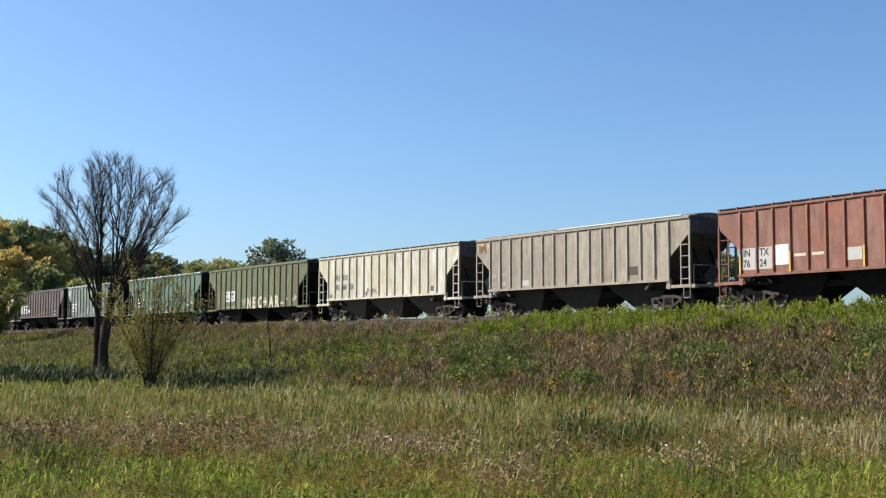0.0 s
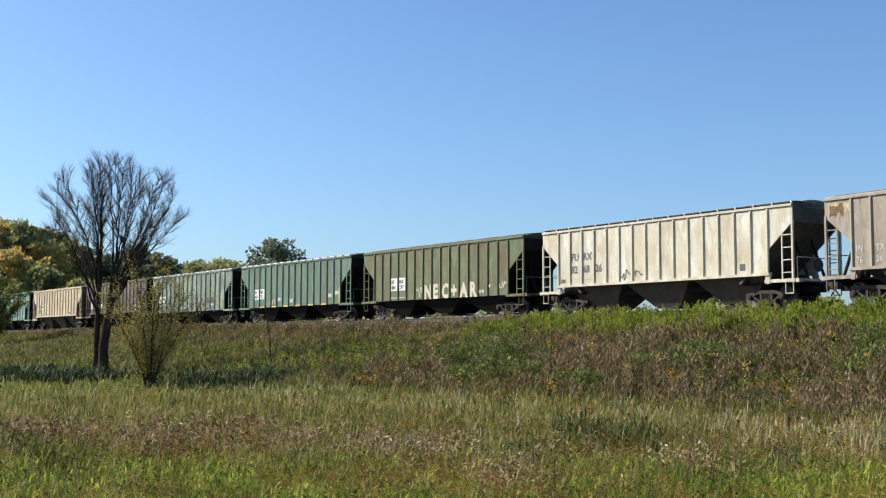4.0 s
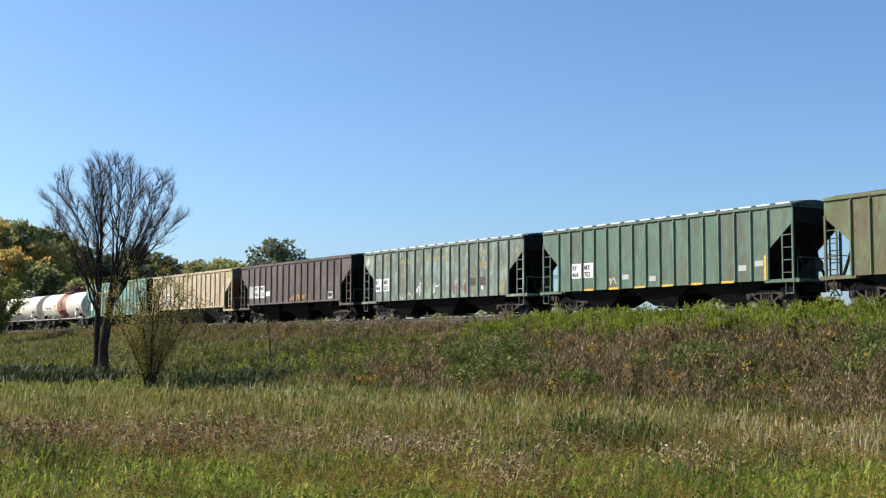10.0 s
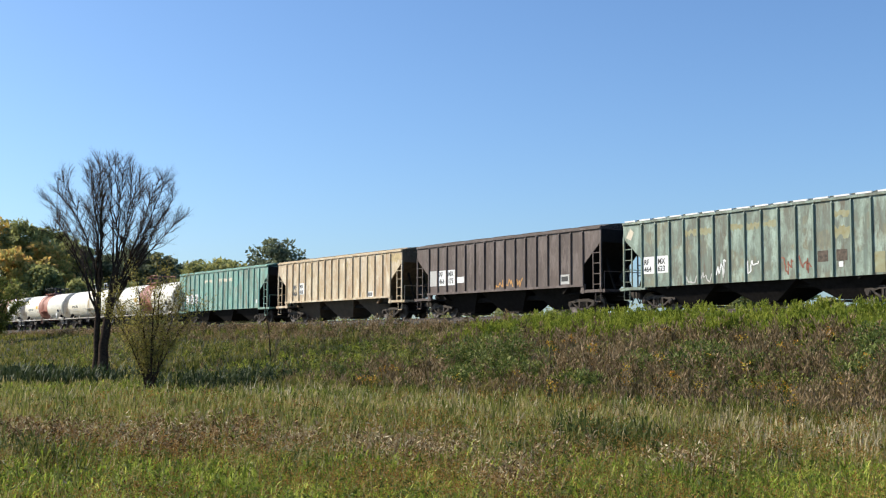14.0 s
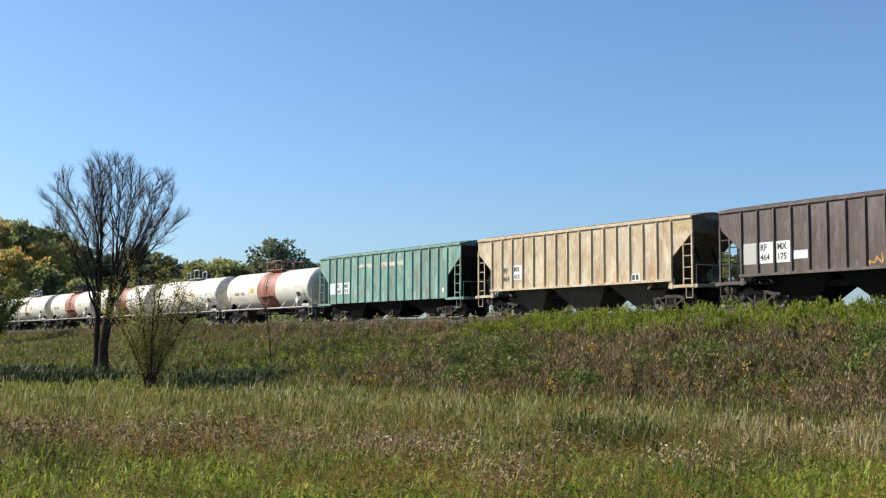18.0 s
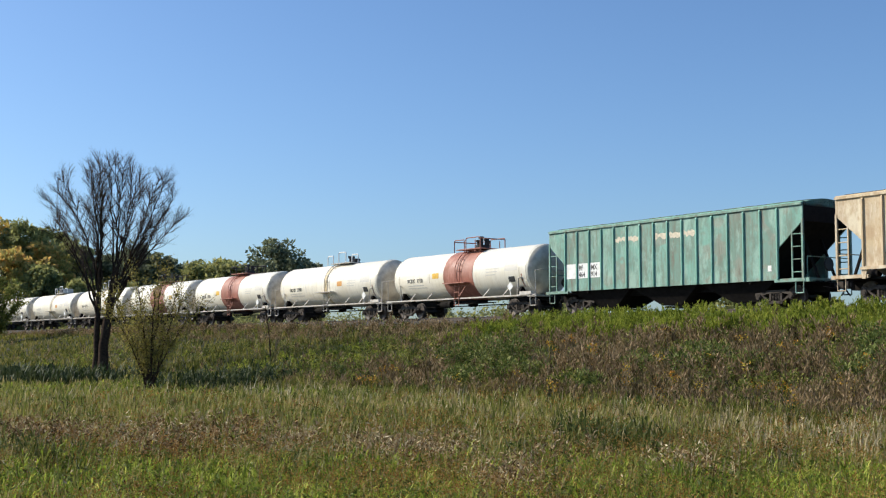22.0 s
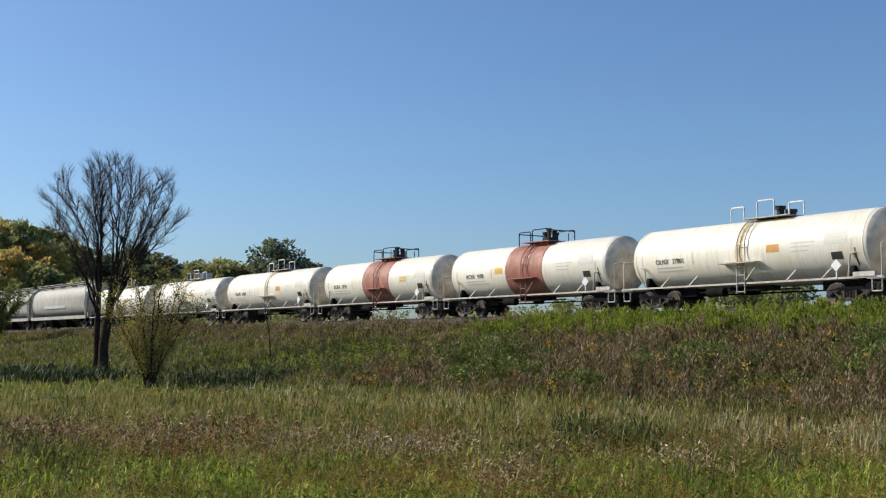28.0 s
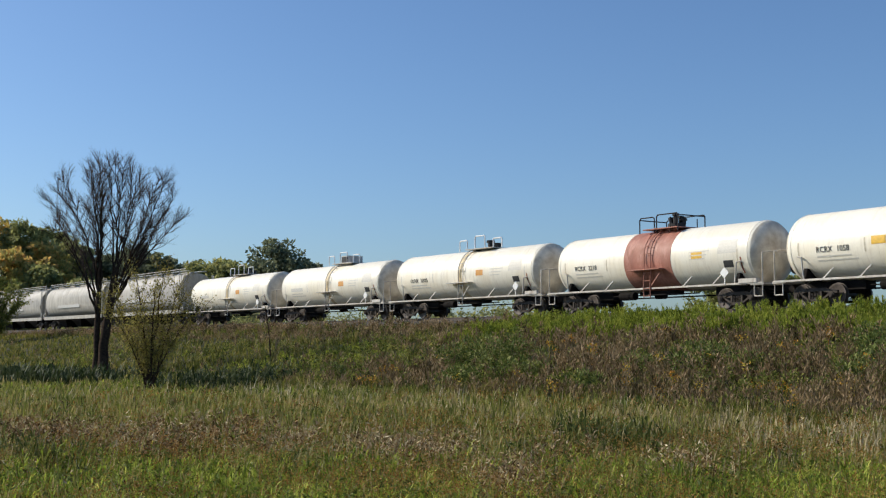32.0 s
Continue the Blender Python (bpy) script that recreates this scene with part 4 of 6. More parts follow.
# ends of the pale cars: darker versions of their side paint
END_TAN = plain("dusty_tan_end_paint", (0.17, 0.12, 0.075), 0.85, 0, 0.4, 3, spec=0.1)
END_GREY = plain("dark_grey_end_paint", (0.12, 0.105, 0.09), 0.85, 0, 0.4, 3, spec=0.1)
# near-black car ends: shade between the cars put into the paint
END_SHADE = plain("shaded_end_paint", (0.022, 0.019, 0.017), 0.9, 0, 0.35, 3, spec=0.1)

SPEED, GAIN = 6.0, 0.0025633
# joints between the cars along the track at the start
JOINT = [18.1, -0.15, -18.35, -36.45, -54.55, -72.65, -90.75, -108.85, -127.0, -145.15, -160.6, -175.8, -191.2, -206.1, -221.7, -237.1, -253.5, -273.5, -293.2, -312.8]
TRAIN = []


def number_patch(car, panels, z0, z1, lines=(), ground=None, scale=0.34):
    for i in panels:
        sticker(car, "white_patch", bay_x(i), bay_x(i) + 0.76, z0, z1, ground or M_WHITE, label="repainted number patch")
    for row, z in lines:
        for i, t in row:
            words(car, t, bay_x(i) + 0.06, z, scale, M_BLACK, squeeze=0.9)


def make_train():
    c = hopper("sill", ORANGE_P, END_SHADE, "faded orange-red ribbed covered hopper railcar on the track", board=True)
    number_patch(c, (0, 1), 1.62, 2.55, [([(0, "IN"), (1, "TX")], 2.2), ([(0, "76"), (1, "24")], 1.74)], ground=M_GREYLAB, scale=0.44)
    sticker(c, "white_patch", bay_x(2), bay_x(2) + 0.72, 1.75, 2.6, M_WHITE)
    for i in (3, 4):
        sticker(c, "stencil_line", bay_x(i) + 0.1, bay_x(i) + 0.7, 2.05, 2.17, M_CREAM)
    sticker(c, "white_patch", bay_x(6), bay_x(6) + 0.7, 1.75, 2.25, M_GREYLAB)
    for i in (0, 3, 7, 11):
        part("reflector", None, Build().box(RIB_X[i] - 0.04, RIB_X[i] + 0.04, -SIDE - 0.084, -SIDE - 0.077, 1.42, 2.3), M_YELLOW, c, "yellow reflective strip")
    TRAIN.append(c)

    c = hopper("sill", BEIGE_P, END_GREY, "dirty beige ribbed covered hopper railcar", under=BAY_GREY, board=None)
    # sun glint along the roof edge, laid on as white paint
    part("roof_edge", None, Build().box(-1.0, HALF - 0.5, -SIDE - 0.02, -SIDE + 0.08, EAVE + 0.086, EAVE + 0.13), M_WHITE, c, "white strip painted as sun glint along the roof edge")
    for i, t, z in ((0, "IN", 2.06), (1, "TX", 2.06), (0, "76", 1.62), (1, "26", 1.62)):
        words(c, t, bay_x(i) + 0.1, z, 0.34, M_GREYLAB, squeeze=0.95)
    ragged(c, -HALF + 0.25, -HALF + 0.95, 3.45, 4.05, M_RUSTY, 3)
    ragged(c, -HALF + 0.2, -HALF + 1.2, 3.6, 4.1, M_YELLOWED, 4, lift=0.004)
    sticker(c, "stencil_line", bay_x(3), bay_x(3) + 0.6, 1.55, 1.85, M_GREYLAB)
    sticker(c, "stencil_patch", bay_x(12), bay_x(12) + 0.6, 1.75, 2.15, M_DARKPATCH)
    TRAIN.append(c)

    c = hopper("sill", WHITE_P, END_GREY, "yellowed white ribbed covered hopper railcar with black stencils", under=BAY_TAN, board=True)
    for i, t in ((1, "FU"), (2, "RX")):
        words(c, t, bay_x(i), 2.66, 0.52, M_GRAFF, squeeze=0.95)
    for i, t in ((1, "82"), (2, "68"), (3, "26")):
        words(c, t, bay_x(i), 2.03, 0.52, M_GRAFF, squeeze=0.95)
    for i in (1, 2, 3):
        bars(c, bay_x(i) + 0.05, 1.68, 1, 0.5, 0.05, 0.1, M_GREYLAB)
        bars(c, bay_x(i) + 0.05, 1.54, 1, 0.42, 0.05, 0.1, M_GREYLAB)
    sticker(c, "stencil_patch", bay_x(0) + 0.1, bay_x(0) + 0.45, 1.55, 1.75, M_GRAFF)
    scrawl(c, 5.0, 2, 1.5, 0.55, M_GRAFF, 3)
    sticker(c, "stencil_patch", bay_x(13) + 0.2, bay_x(13) + 0.5, 1.6, 1.9, M_GRAFF)
    TRAIN.append(c)

    c = hopper("deep", OLIVE_P, END_SHADE, "olive green ribbed covered hopper railcar with cream graffiti", board=None)
    number_patch(c, (2, 3), 1.73, 2.52, [([(2, "RF"), (3, "MX")], 2.16), ([(2, "464"), (3, "597")], 1.82)], scale=0.36)
    for i in (2, 3):
        bars(c, bay_x(i), 1.26, 1, 0.76, 0.06, 0.1, M_GREYLAB)
    for i, t in ((6, "N"), (7, "E"), (8, "C"), (9, "+"), (10, "A"), (11, "R")):
        words(c, t, bay_x(i) + 0.06, 1.16, 1.12, M_CREAM, label="cream spray-painted graffiti letter", squeeze=0.88, bold=0.05)
    scrawl(c, 5.0, 1, 1.2, 0.7, M_CREAM, 5)
    bars(c, bay_x(12), 1.3, 2, 0.2, 0.18, 0.08, M_GREYLAB)
    bars(c, bay_x(13), 1.6, 1, 0.14, 0.16, 0.08, M_WHITE)
    scrawl(c, 14.0, 1, 1.5, 0.5, M_CREAM, 9)
    TRAIN.append(c)

    c = hopper("deep", GREEN_P, END_SHADE, "sage green ribbed covered hopper railcar with yellow reflective strips", board=None, edge=M_WHITE)
    number_patch(c, (1, 2), 1.75, 2.5, [([(1, "RF"), (2, "MX")], 2.16), ([(1, "464"), (2, "702")], 1.82)], scale=0.34)
    for i in (2, 4, 6, 8, 10, 12):
        sticker(c, "reflector", bay_x(i), bay_x(i) + 0.74, 1.1, 1.2, M_YELLOW, label="yellow reflective strip")
    sticker(c, "reflector", bay_x(14) + 0.6, bay_x(14) + 0.72, 1.1, 2.2, M_YELLOW)
    for i, z in ((5, 1.55), (7, 1.4), (13, 1.6), (14, 1.75)):
        sticker(c, "stencil_patch", bay_x(i) + 0.1, bay_x(i) + 0.55, z, z + 0.24, M_GREYLAB)
    scrawl(c, 4.0, 1, 1.3, 0.55, M_CREAM, 12)
    TRAIN.append(c)

    c = hopper("deep", TEAL_P, END_SHADE, "patchy teal and ochre covered hopper railcar with scrawled graffiti", board=None, edge=M_WHITE)
    number_patch(c, (0, 1), 1.75, 2.55, [([(0, "RF"), (1, "MX")], 2.18), ([(0, "464"), (1, "623")], 1.84)], scale=0.36)
    scrawl(c, 5.0, 1, 1.35, 0.8, M_WHITE, 21)
    scrawl(c, 7.0, 1, 1.45, 0.6, M_WHITE, 22)
    scrawl(c, 9.0, 2, 1.3, 0.8, M_GRAFF2, 23)
    scrawl(c, 3.0, 2, 1.15, 0.5, M_GREYLAB, 24)
    for i in (11, 12):
        sticker(c, "stencil_patch", bay_x(i) + 0.08, bay_x(i) + 0.6, 1.75, 2.2, M_DARKPATCH)
    sticker(c, "stencil_patch", bay_x(12) + 0.2, bay_x(12) + 0.4, 1.5, 1.72, M_WHITE)
    for i, z in ((3, 3.25), (4, 3.3), (6, 3.3), (7, 3.3), (8, 3.3), (12, 3.4), (12, 2.5)):
        ragged(c, bay_x(i), bay_x(i) + 0.76, z, z + (0.42 if z > 2.6 else 0.75), M_OCHRE, 60 + i, name="ochre_patch")["label"] = "worn ochre remnant of old lettering"
    sticker(c, "ochre_patch", bay_x(14), bay_x(14) + 0.5, 1.2, 2.0, M_OCHRE)
    part("pale_patch", None, Build().prism([(-HALF + 0.2, 3.55), (-HALF + 0.55, 3.42), (-HALF + 0.75, 3.8), (-HALF + 0.5, 4.0)], "y", -SIDE - 0.008, -SIDE - 0.001), M_CREAM, c)
    TRAIN.append(c)

    c = hopper("sill", BROWN_P, END_SHADE, "dark brown ribbed covered hopper railcar with white number patches", board=None)
    number_patch(c, (1, 2), 1.85, 2.75, [([(1, "RF"), (2, "MX")], 2.4), ([(1, "464"), (2, "175")], 1.98)], scale=0.38)
    sticker(c, "white_patch", bay_x(0), bay_x(0) + 0.76, 1.85, 2.75, M_GREYLAB)
    sticker(c, "white_patch", bay_x(3), bay_x(3) + 0.76, 1.95, 2.3, M_WHITE)
    scrawl(c, 7.0, 3, 1.5, 0.5, M_ORANGE, 31)
    sticker(c, "stencil_patch", bay_x(13), bay_x(13) + 0.7, 1.5, 2.0, M_GREYLAB)
    sticker(c, "stencil_patch", bay_x(13) + 0.1, bay_x(13) + 0.6, 1.65, 1.9, M_BLACK, y=-SIDE - 0.008)
    TRAIN.append(c)

    c = hopper("sill", TAN_P, END_TAN, "rust-stained tan ribbed covered hopper railcar", under=BAY_TAN, board=None)
    words(c, "RF", bay_x(1) + 0.05, 2.3, 0.4, M_GRAFF)
    words(c, "464", bay_x(1) + 0.02, 1.85, 0.36, M_GRAFF)
    number_patch(c, (2,), 1.9, 2.7, [([(2, "MX")], 2.35), ([(2, "418")], 1.95)], scale=0.36)
    sticker(c, "stencil_patch", bay_x(12), bay_x(12) + 0.6, 1.45, 1.8, M_WHITE)
    bars(c, bay_x(12) + 0.08, 1.5, 2, 0.17, 0.24, 0.08, M_BLACK)
    for x in (5, 8, 11, 14):
        part("reflector", None, Build().box(RIB_X[x] - 0.17, RIB_X[x] - 0.08, -SIDE - 0.01, -SIDE - 0.001, 1.45, 2.0), M_ORANGE, c)
    for k, (x0, x1, z0, z1) in enumerate(((HIP + 0.1, HALF - 0.05, 3.45, 4.12), (RIB_X[4] - 0.3, RIB_X[4] - 0.08, 2.7, 4.1), (RIB_X[5] + 0.08, RIB_X[5] + 0.2, 1.6, 3.6), (RIB_X[9] + 0.1, RIB_X[9] + 0.3, 3.2, 4.1),
                                          (RIB_X[12] + 0.1, RIB_X[12] + 0.24, 2.2, 4.1), (RIB_X[2] + 0.6, RIB_X[2] + 0.82, 3.5, 4.1))):
        ragged(c, x0, x1, z0, z1, M_YELLOWED, 200 + k, name="rust_run")
    TRAIN.append(c)

    c = hopper("deep", MINT_P, END_SHADE, "turquoise rust-streaked ribbed covered hopper railcar", board=None)
    number_patch(c, (0, 1, 2), 1.75, 2.5, [([(1, "RF"), (2, "MX")], 2.16), ([(1, "464"), (2, "914")], 1.82)], scale=0.34)
    for i in (4, 5, 7, 8, 9):
        ragged(c, bay_x(i) + 0.04, bay_x(i) + 0.74, 3.3, 3.66, M_CREAM, 80 + i, name="pale_patch")
    sticker(c, "stencil_patch", bay_x(14) + 0.3, bay_x(14) + 0.5, 1.5, 1.75, M_WHITE)
    TRAIN.append(c)

    TRAIN.append(tank_car(7.0, 1.45, 2.45, (-1.25, 1.65), "valves", M_TANK[0], "white tank railcar with a broad red-oxide belt and railed platform", "RCRX 1150", rail_mat=M_BAND))
    TRAIN.append(tank_car(7.0, 1.45, 2.45, None, "hoops", M_TANK[1], "stained white tank railcar with white safety hoops", "OLNX 37801"))
    TRAIN.append(tank_car(7.0, 1.45, 2.45, (-1.45, 1.7), "valves", M_TANK[0], "white tank railcar with a red-oxide belt and dark railings", "RCRX 1058"))
    TRAIN.append(tank_car(6.85, 1.44, 2.44, (-1.45, 1.7), "valves", M_TANK[0], "white tank railcar with a red-oxide belt and dark railings", "RCRX 2218", rail_mat=M_DARKSTEEL, label_x=3.0))
    TRAIN.append(tank_car(7.1, 1.45, 2.45, None, "hoops", M_TANK[1], "streaked white tank railcar with safety hoops on its crown", "OLNX 32025"))
    TRAIN.append(tank_car(7.0, 1.44, 2.44, None, "housing", M_TANK[0], "white tank railcar with a boxed valve housing", ""))
    TRAIN.append(tank_car(7.4, 1.43, 2.43, None, "hoops", M_TANK[1], "ochre-stained white tank railcar with safety hoops", ""))
    for i in range(3):
        TRAIN.append(round_hopper(9.0, PALE_P, "pale grey round-sided hopper railcar with roof rail"))


def scrawl(car, first, n, z, h, mat, seed):
    """Looping spray-paint strokes across n panels."""
    rnd = random.Random(seed)
    for k in range(n):
        x0 = bay_x(int(first) + k)
        bd = Build()
        x, pts = x0 + 0.06, []
        while x < x0 + 0.72:
            pts.append((x, z + rnd.uniform(0, h)))
            x += rnd.uniform(-0.02, 0.17)
        for (a, b), (c, d) in zip(pts, pts[1:]):
            t = Vector((c - a, d - b))
            nrm = Vector((-t.y, t.x)).normalized() * 0.03
            bd.add([(a - nrm.x, -SIDE - 0.01, b - nrm.y), (c - nrm.x, -SIDE - 0.01, d - nrm.y), (c + nrm.x, -SIDE - 0.01, d + nrm.y), (a + nrm.x, -SIDE - 0.01, b + nrm.y)], [(0, 1, 2, 3)])
        part("graffiti", None, bd, mat, car, "spray-painted scrawl")


make_train()


def motions():
    """The train rolls along its track at a nearly steady pace."""
    for i, car in enumerate(TRAIN):
        mid, base = (JOINT[i] + JOINT[i + 1]) / 2, 6.0
        rows = []
        for t in range(33):
            s = mid + SPEED * t + GAIN * t * t
            x0, y0 = on_line(s - base)
            x1, y1 = on_line(s + base)
            rows.append((float(t), pose((x0 + x1) / 2, (y0 + y1) / 2, RAIL_Z, 0, 0, math.degrees(math.atan2(y1 - y0, x1 - x0)))))
        walk(car, rows)
    for k, w in enumerate(ROLLING):
        place = w.matrix_basis.translation.copy()
        start = (k * 1.7) % 6.28
        rows = []
        for n in range(321):
            t = n / 10
            turn = start + (SPEED * t + GAIN * t * t) / WHEEL_R
            rows.append((t, Matrix.Translation(place) @ Matrix.Rotation(turn, 4, "Y")))
        walk(w, rows)


# ---------------------------------------------------------------- vegetation
RNG = np.random.default_rng(7)
BUSH = leafy("dark_weed_leaf", [(0.037, 0.063, 0.013), (0.095, 0.133, 0.029), (0.189, 0.221, 0.055), (0.354, 0.354, 0.121)], trans=0.3, patch_scale=0.5)
DRY = leafy("dry_grass", [(0.048, 0.027, 0.010), (0.144, 0.082, 0.031), (0.324, 0.201, 0.086), (0.542, 0.420, 0.229), (0.689, 0.585, 0.372)], trans=0.15, patch_scale=0.25)
STRAW = leafy("straw_grass", [(0.176, 0.140, 0.070), (0.462, 0.378, 0.210), (0.682, 0.572, 0.360), (0.770, 0.670, 0.460)], trans=0.3, patch_scale=0.3)
MEADOW = leafy("meadow_grass", [(0.060, 0.080, 0.016), (0.151, 0.178, 0.035), (0.272, 0.278, 0.064), (0.343, 0.284, 0.105), (0.470, 0.374, 0.195)], trans=0.42, patch_scale=0.22)
LUSH = leafy("lush_green_grass", [(0.081, 0.116, 0.014), (0.176, 0.245, 0.028), (0.323, 0.390, 0.049), (0.585, 0.576, 0.124)], trans=0.45, patch_scale=0.5)
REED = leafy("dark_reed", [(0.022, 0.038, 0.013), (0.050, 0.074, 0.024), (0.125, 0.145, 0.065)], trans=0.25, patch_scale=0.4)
SEDGE = leafy("dark_sedge", [(0.043, 0.063, 0.014), (0.098, 0.120, 0.028), (0.232, 0.225, 0.073)], trans=0.35, patch_scale=0.4)
RUST = leafy("rusty_seed_heads", [(0.106, 0.054, 0.015), (0.241, 0.121, 0.028), (0.391, 0.199, 0.047), (0.496, 0.298, 0.099)], trans=0.3, patch_scale=0.4)
BANK = leafy("bank_grass", [(0.044, 0.057, 0.012), (0.109, 0.120, 0.023), (0.197, 0.185, 0.041), (0.310, 0.249, 0.091)], trans=0.4, patch_scale=0.2)
WEED = leafy("brown_weed_leaf", [(0.064, 0.053, 0.021), (0.163, 0.116, 0.055), (0.289, 0.204, 0.108), (0.466, 0.336, 0.193)], trans=0.25, patch_scale=0.3)
GREENWEED = leafy("green_weed_leaf", [(0.036, 0.056, 0.013), (0.099, 0.131, 0.024), (0.210, 0.227, 0.048), (0.370, 0.339, 0.096)], trans=0.4, patch_scale=0.3)
GOLDENROD = leafy("goldenrod_leaf", [(0.057, 0.086, 0.012), (0.152, 0.198, 0.026), (0.271, 0.315, 0.041), (0.417, 0.427, 0.079)], trans=0.45, patch_scale=0.35)
FLOWER = leafy("yellow_flower", [(0.400, 0.150, 0.020), (0.550, 0.270, 0.030), (0.620, 0.420, 0.050), (0.620, 0.500, 0.079)], trans=0.2, patch_scale=0.4)
# the wood's leaves: distance haze mixed in as lighter, greyer colour
LEAF_DARK = leafy("hazy_oak_leaf", [(0.108, 0.136, 0.087), (0.189, 0.217, 0.125), (0.292, 0.302, 0.185)], trans=0.5, patch_scale=0.3)
LEAF_MID = leafy("hazy_maple_leaf", [(0.170, 0.192, 0.080), (0.297, 0.312, 0.117), (0.463, 0.435, 0.159)], trans=0.5, patch_scale=0.25)
LEAF_GOLD = leafy("hazy_turning_leaf", [(0.266, 0.270, 0.090), (0.440, 0.390, 0.117), (0.625, 0.477, 0.148), (0.745, 0.420, 0.138)], trans=0.5, patch_scale=0.15)
LEAF_SHRUB = leafy("shrub_leaf", [(0.112, 0.108, 0.034), (0.248, 0.217, 0.055), (0.433, 0.355, 0.090)], trans=0.4, patch_scale=0.6)


def unit(a):
    return a / np.maximum(np.linalg.norm(a, axis=1, keepdims=True), 1e-9)


def blades(p, h, w, lean=0.35):
    """Grass blades: bases p, heights h, widths w; a bent strip with a pointed tip each."""
    n = len(p)
    a = RNG.uniform(0, 2 * math.pi, n)
    side = np.stack([np.cos(a), np.sin(a), np.zeros(n)], 1) * (w / 2)[:, None]
    b = RNG.uniform(0, 2 * math.pi, n)
    out = np.stack([np.cos(b), np.sin(b), np.zeros(n)], 1) * (h * RNG.uniform(0.1, 1.0, n) * lean)[:, None]
    out[:, 0] += h * 0.08
    up = np.zeros((n, 3))
    up[:, 2] = h
    mid = p + up * 0.55 + out * 0.3
    tip = p + up * RNG.uniform(0.86, 1.0, n)[:, None] + out
    v = np.stack([p - side, p + side, mid - side * 0.8, mid + side * 0.8, tip], 1).reshape(-1, 3)
    k = np.arange(n)[:, None] * 5
    t = np.concatenate([k + [0, 1, 3], k + [0, 3, 2], k + [2, 3, 4]], 1).reshape(-1, 3)
    return v, t


def arching(base, length, width, rise, droop, bend_over=0.10):
    """Grass leaves that leave their stem at a steep angle (degrees) and bend over to a point."""
    n = len(base)
    a, e = RNG.uniform(0, 2 * math.pi, n), np.radians(rise)
    flat = np.stack([np.cos(a), np.sin(a), np.zeros(n)], 1)
    up = np.array([0, 0, 1.0])
    way = flat * np.cos(e)[:, None] + up * np.sin(e)[:, None]
    side = np.stack([-np.sin(a), np.cos(a), RNG.uniform(-0.6, 0.6, n)], 1) * (width / 2)[:, None]
    ln = length[:, None]
    mid = base + way * ln * 0.55
    tip = mid + (way * 0.38 + flat * bend_over - up * droop[:, None]) * ln
    v = np.stack([base - side * 0.6, base + side * 0.6, mid - side, mid + side, tip], 1).reshape(-1, 3)
    k = np.arange(n)[:, None] * 5
    t = np.concatenate([k + [0, 1, 3], k + [0, 3, 2], k + [2, 3, 4]], 1).reshape(-1, 3)
    return v, t


def darts(c, way, length, width):
    """Pointed leaves from c along way."""
    n = len(c)
    u = unit(way)
    q = unit(np.cross(u, RNG.normal(size=(n, 3)))) * (width / 2)[:, None]
    u = u * length[:, None]
    v = np.stack([c, c + u * 0.45 + q, c + u, c + u * 0.45 - q], 1).reshape(-1, 3)
    k = np.arange(n)[:, None] * 4
    t = np.concatenate([k + [0, 1, 2], k + [0, 2, 3]], 1).reshape(-1, 3)
    return v, t


def leaflets(c, size):
    """Small diamond leaves at c with random facing."""
    way = unit(RNG.normal(size=(len(c), 3)))
    return darts(c - way * size[:, None], way, size * 2, size)


def join(parts):
    vs, ts, n = [], [], 0
    for v, t in parts:
        vs.append(v)
        ts.append(t + n)
        n += len(v)
    return np.concatenate(vs), np.concatenate(ts)


def wedge(n, near, far, spread=0.42, pad=1.0):
    """Points thinning with distance over the meadow and the bank before the viewpoint."""
    y = near * (far / near) ** RNG.uniform(0, 1, n)
    x = RNG.uniform(-1, 1, n) * (y * spread + pad)
    return x, y


def field(x, y, f, seed):
    """Soft random field between 0 and 1."""
    return 0.5 + 0.5 * np.clip(np.sin(x * f + seed) * np.cos(y * f * 0.9 + seed * 1.7) + 0.5 * np.sin(x * f * 2.3 + y * f * 1.9 + seed * 3.1)
                               + 0.35 * np.sin(x * f * 5.1 - y * f * 4.3 + seed), -1, 1)


def spot(x, y, cx, cy, rx, ry):
    """A round patch of growth in the plan."""
    return np.exp(-((x - cx) / rx) ** 2 - ((y - cy) / ry) ** 2)


def chance(x):
    return RNG.uniform(0, 1, len(x))


def footing(x, y):
    return np.stack([x, y, ground_z(x, y) - 0.02], 1)


def clump_field(x, y):
    """Tussocks: uneven growth from place to place."""
    return 0.62 + 0.40 * field(x, y, 1.3, 2.0) + 0.32 * field(x, y, 4.1, 5.0)


def stuff(name, vt, mat, label, category):
    return tagged(soup(name, vt[0], vt[1], mat), label, category, kind="stuff")


def grow(p):
    """Leaves widen a little where the plants stand far off."""
    return np.clip(p[:, 1] / 17, 0.85, 2.6)


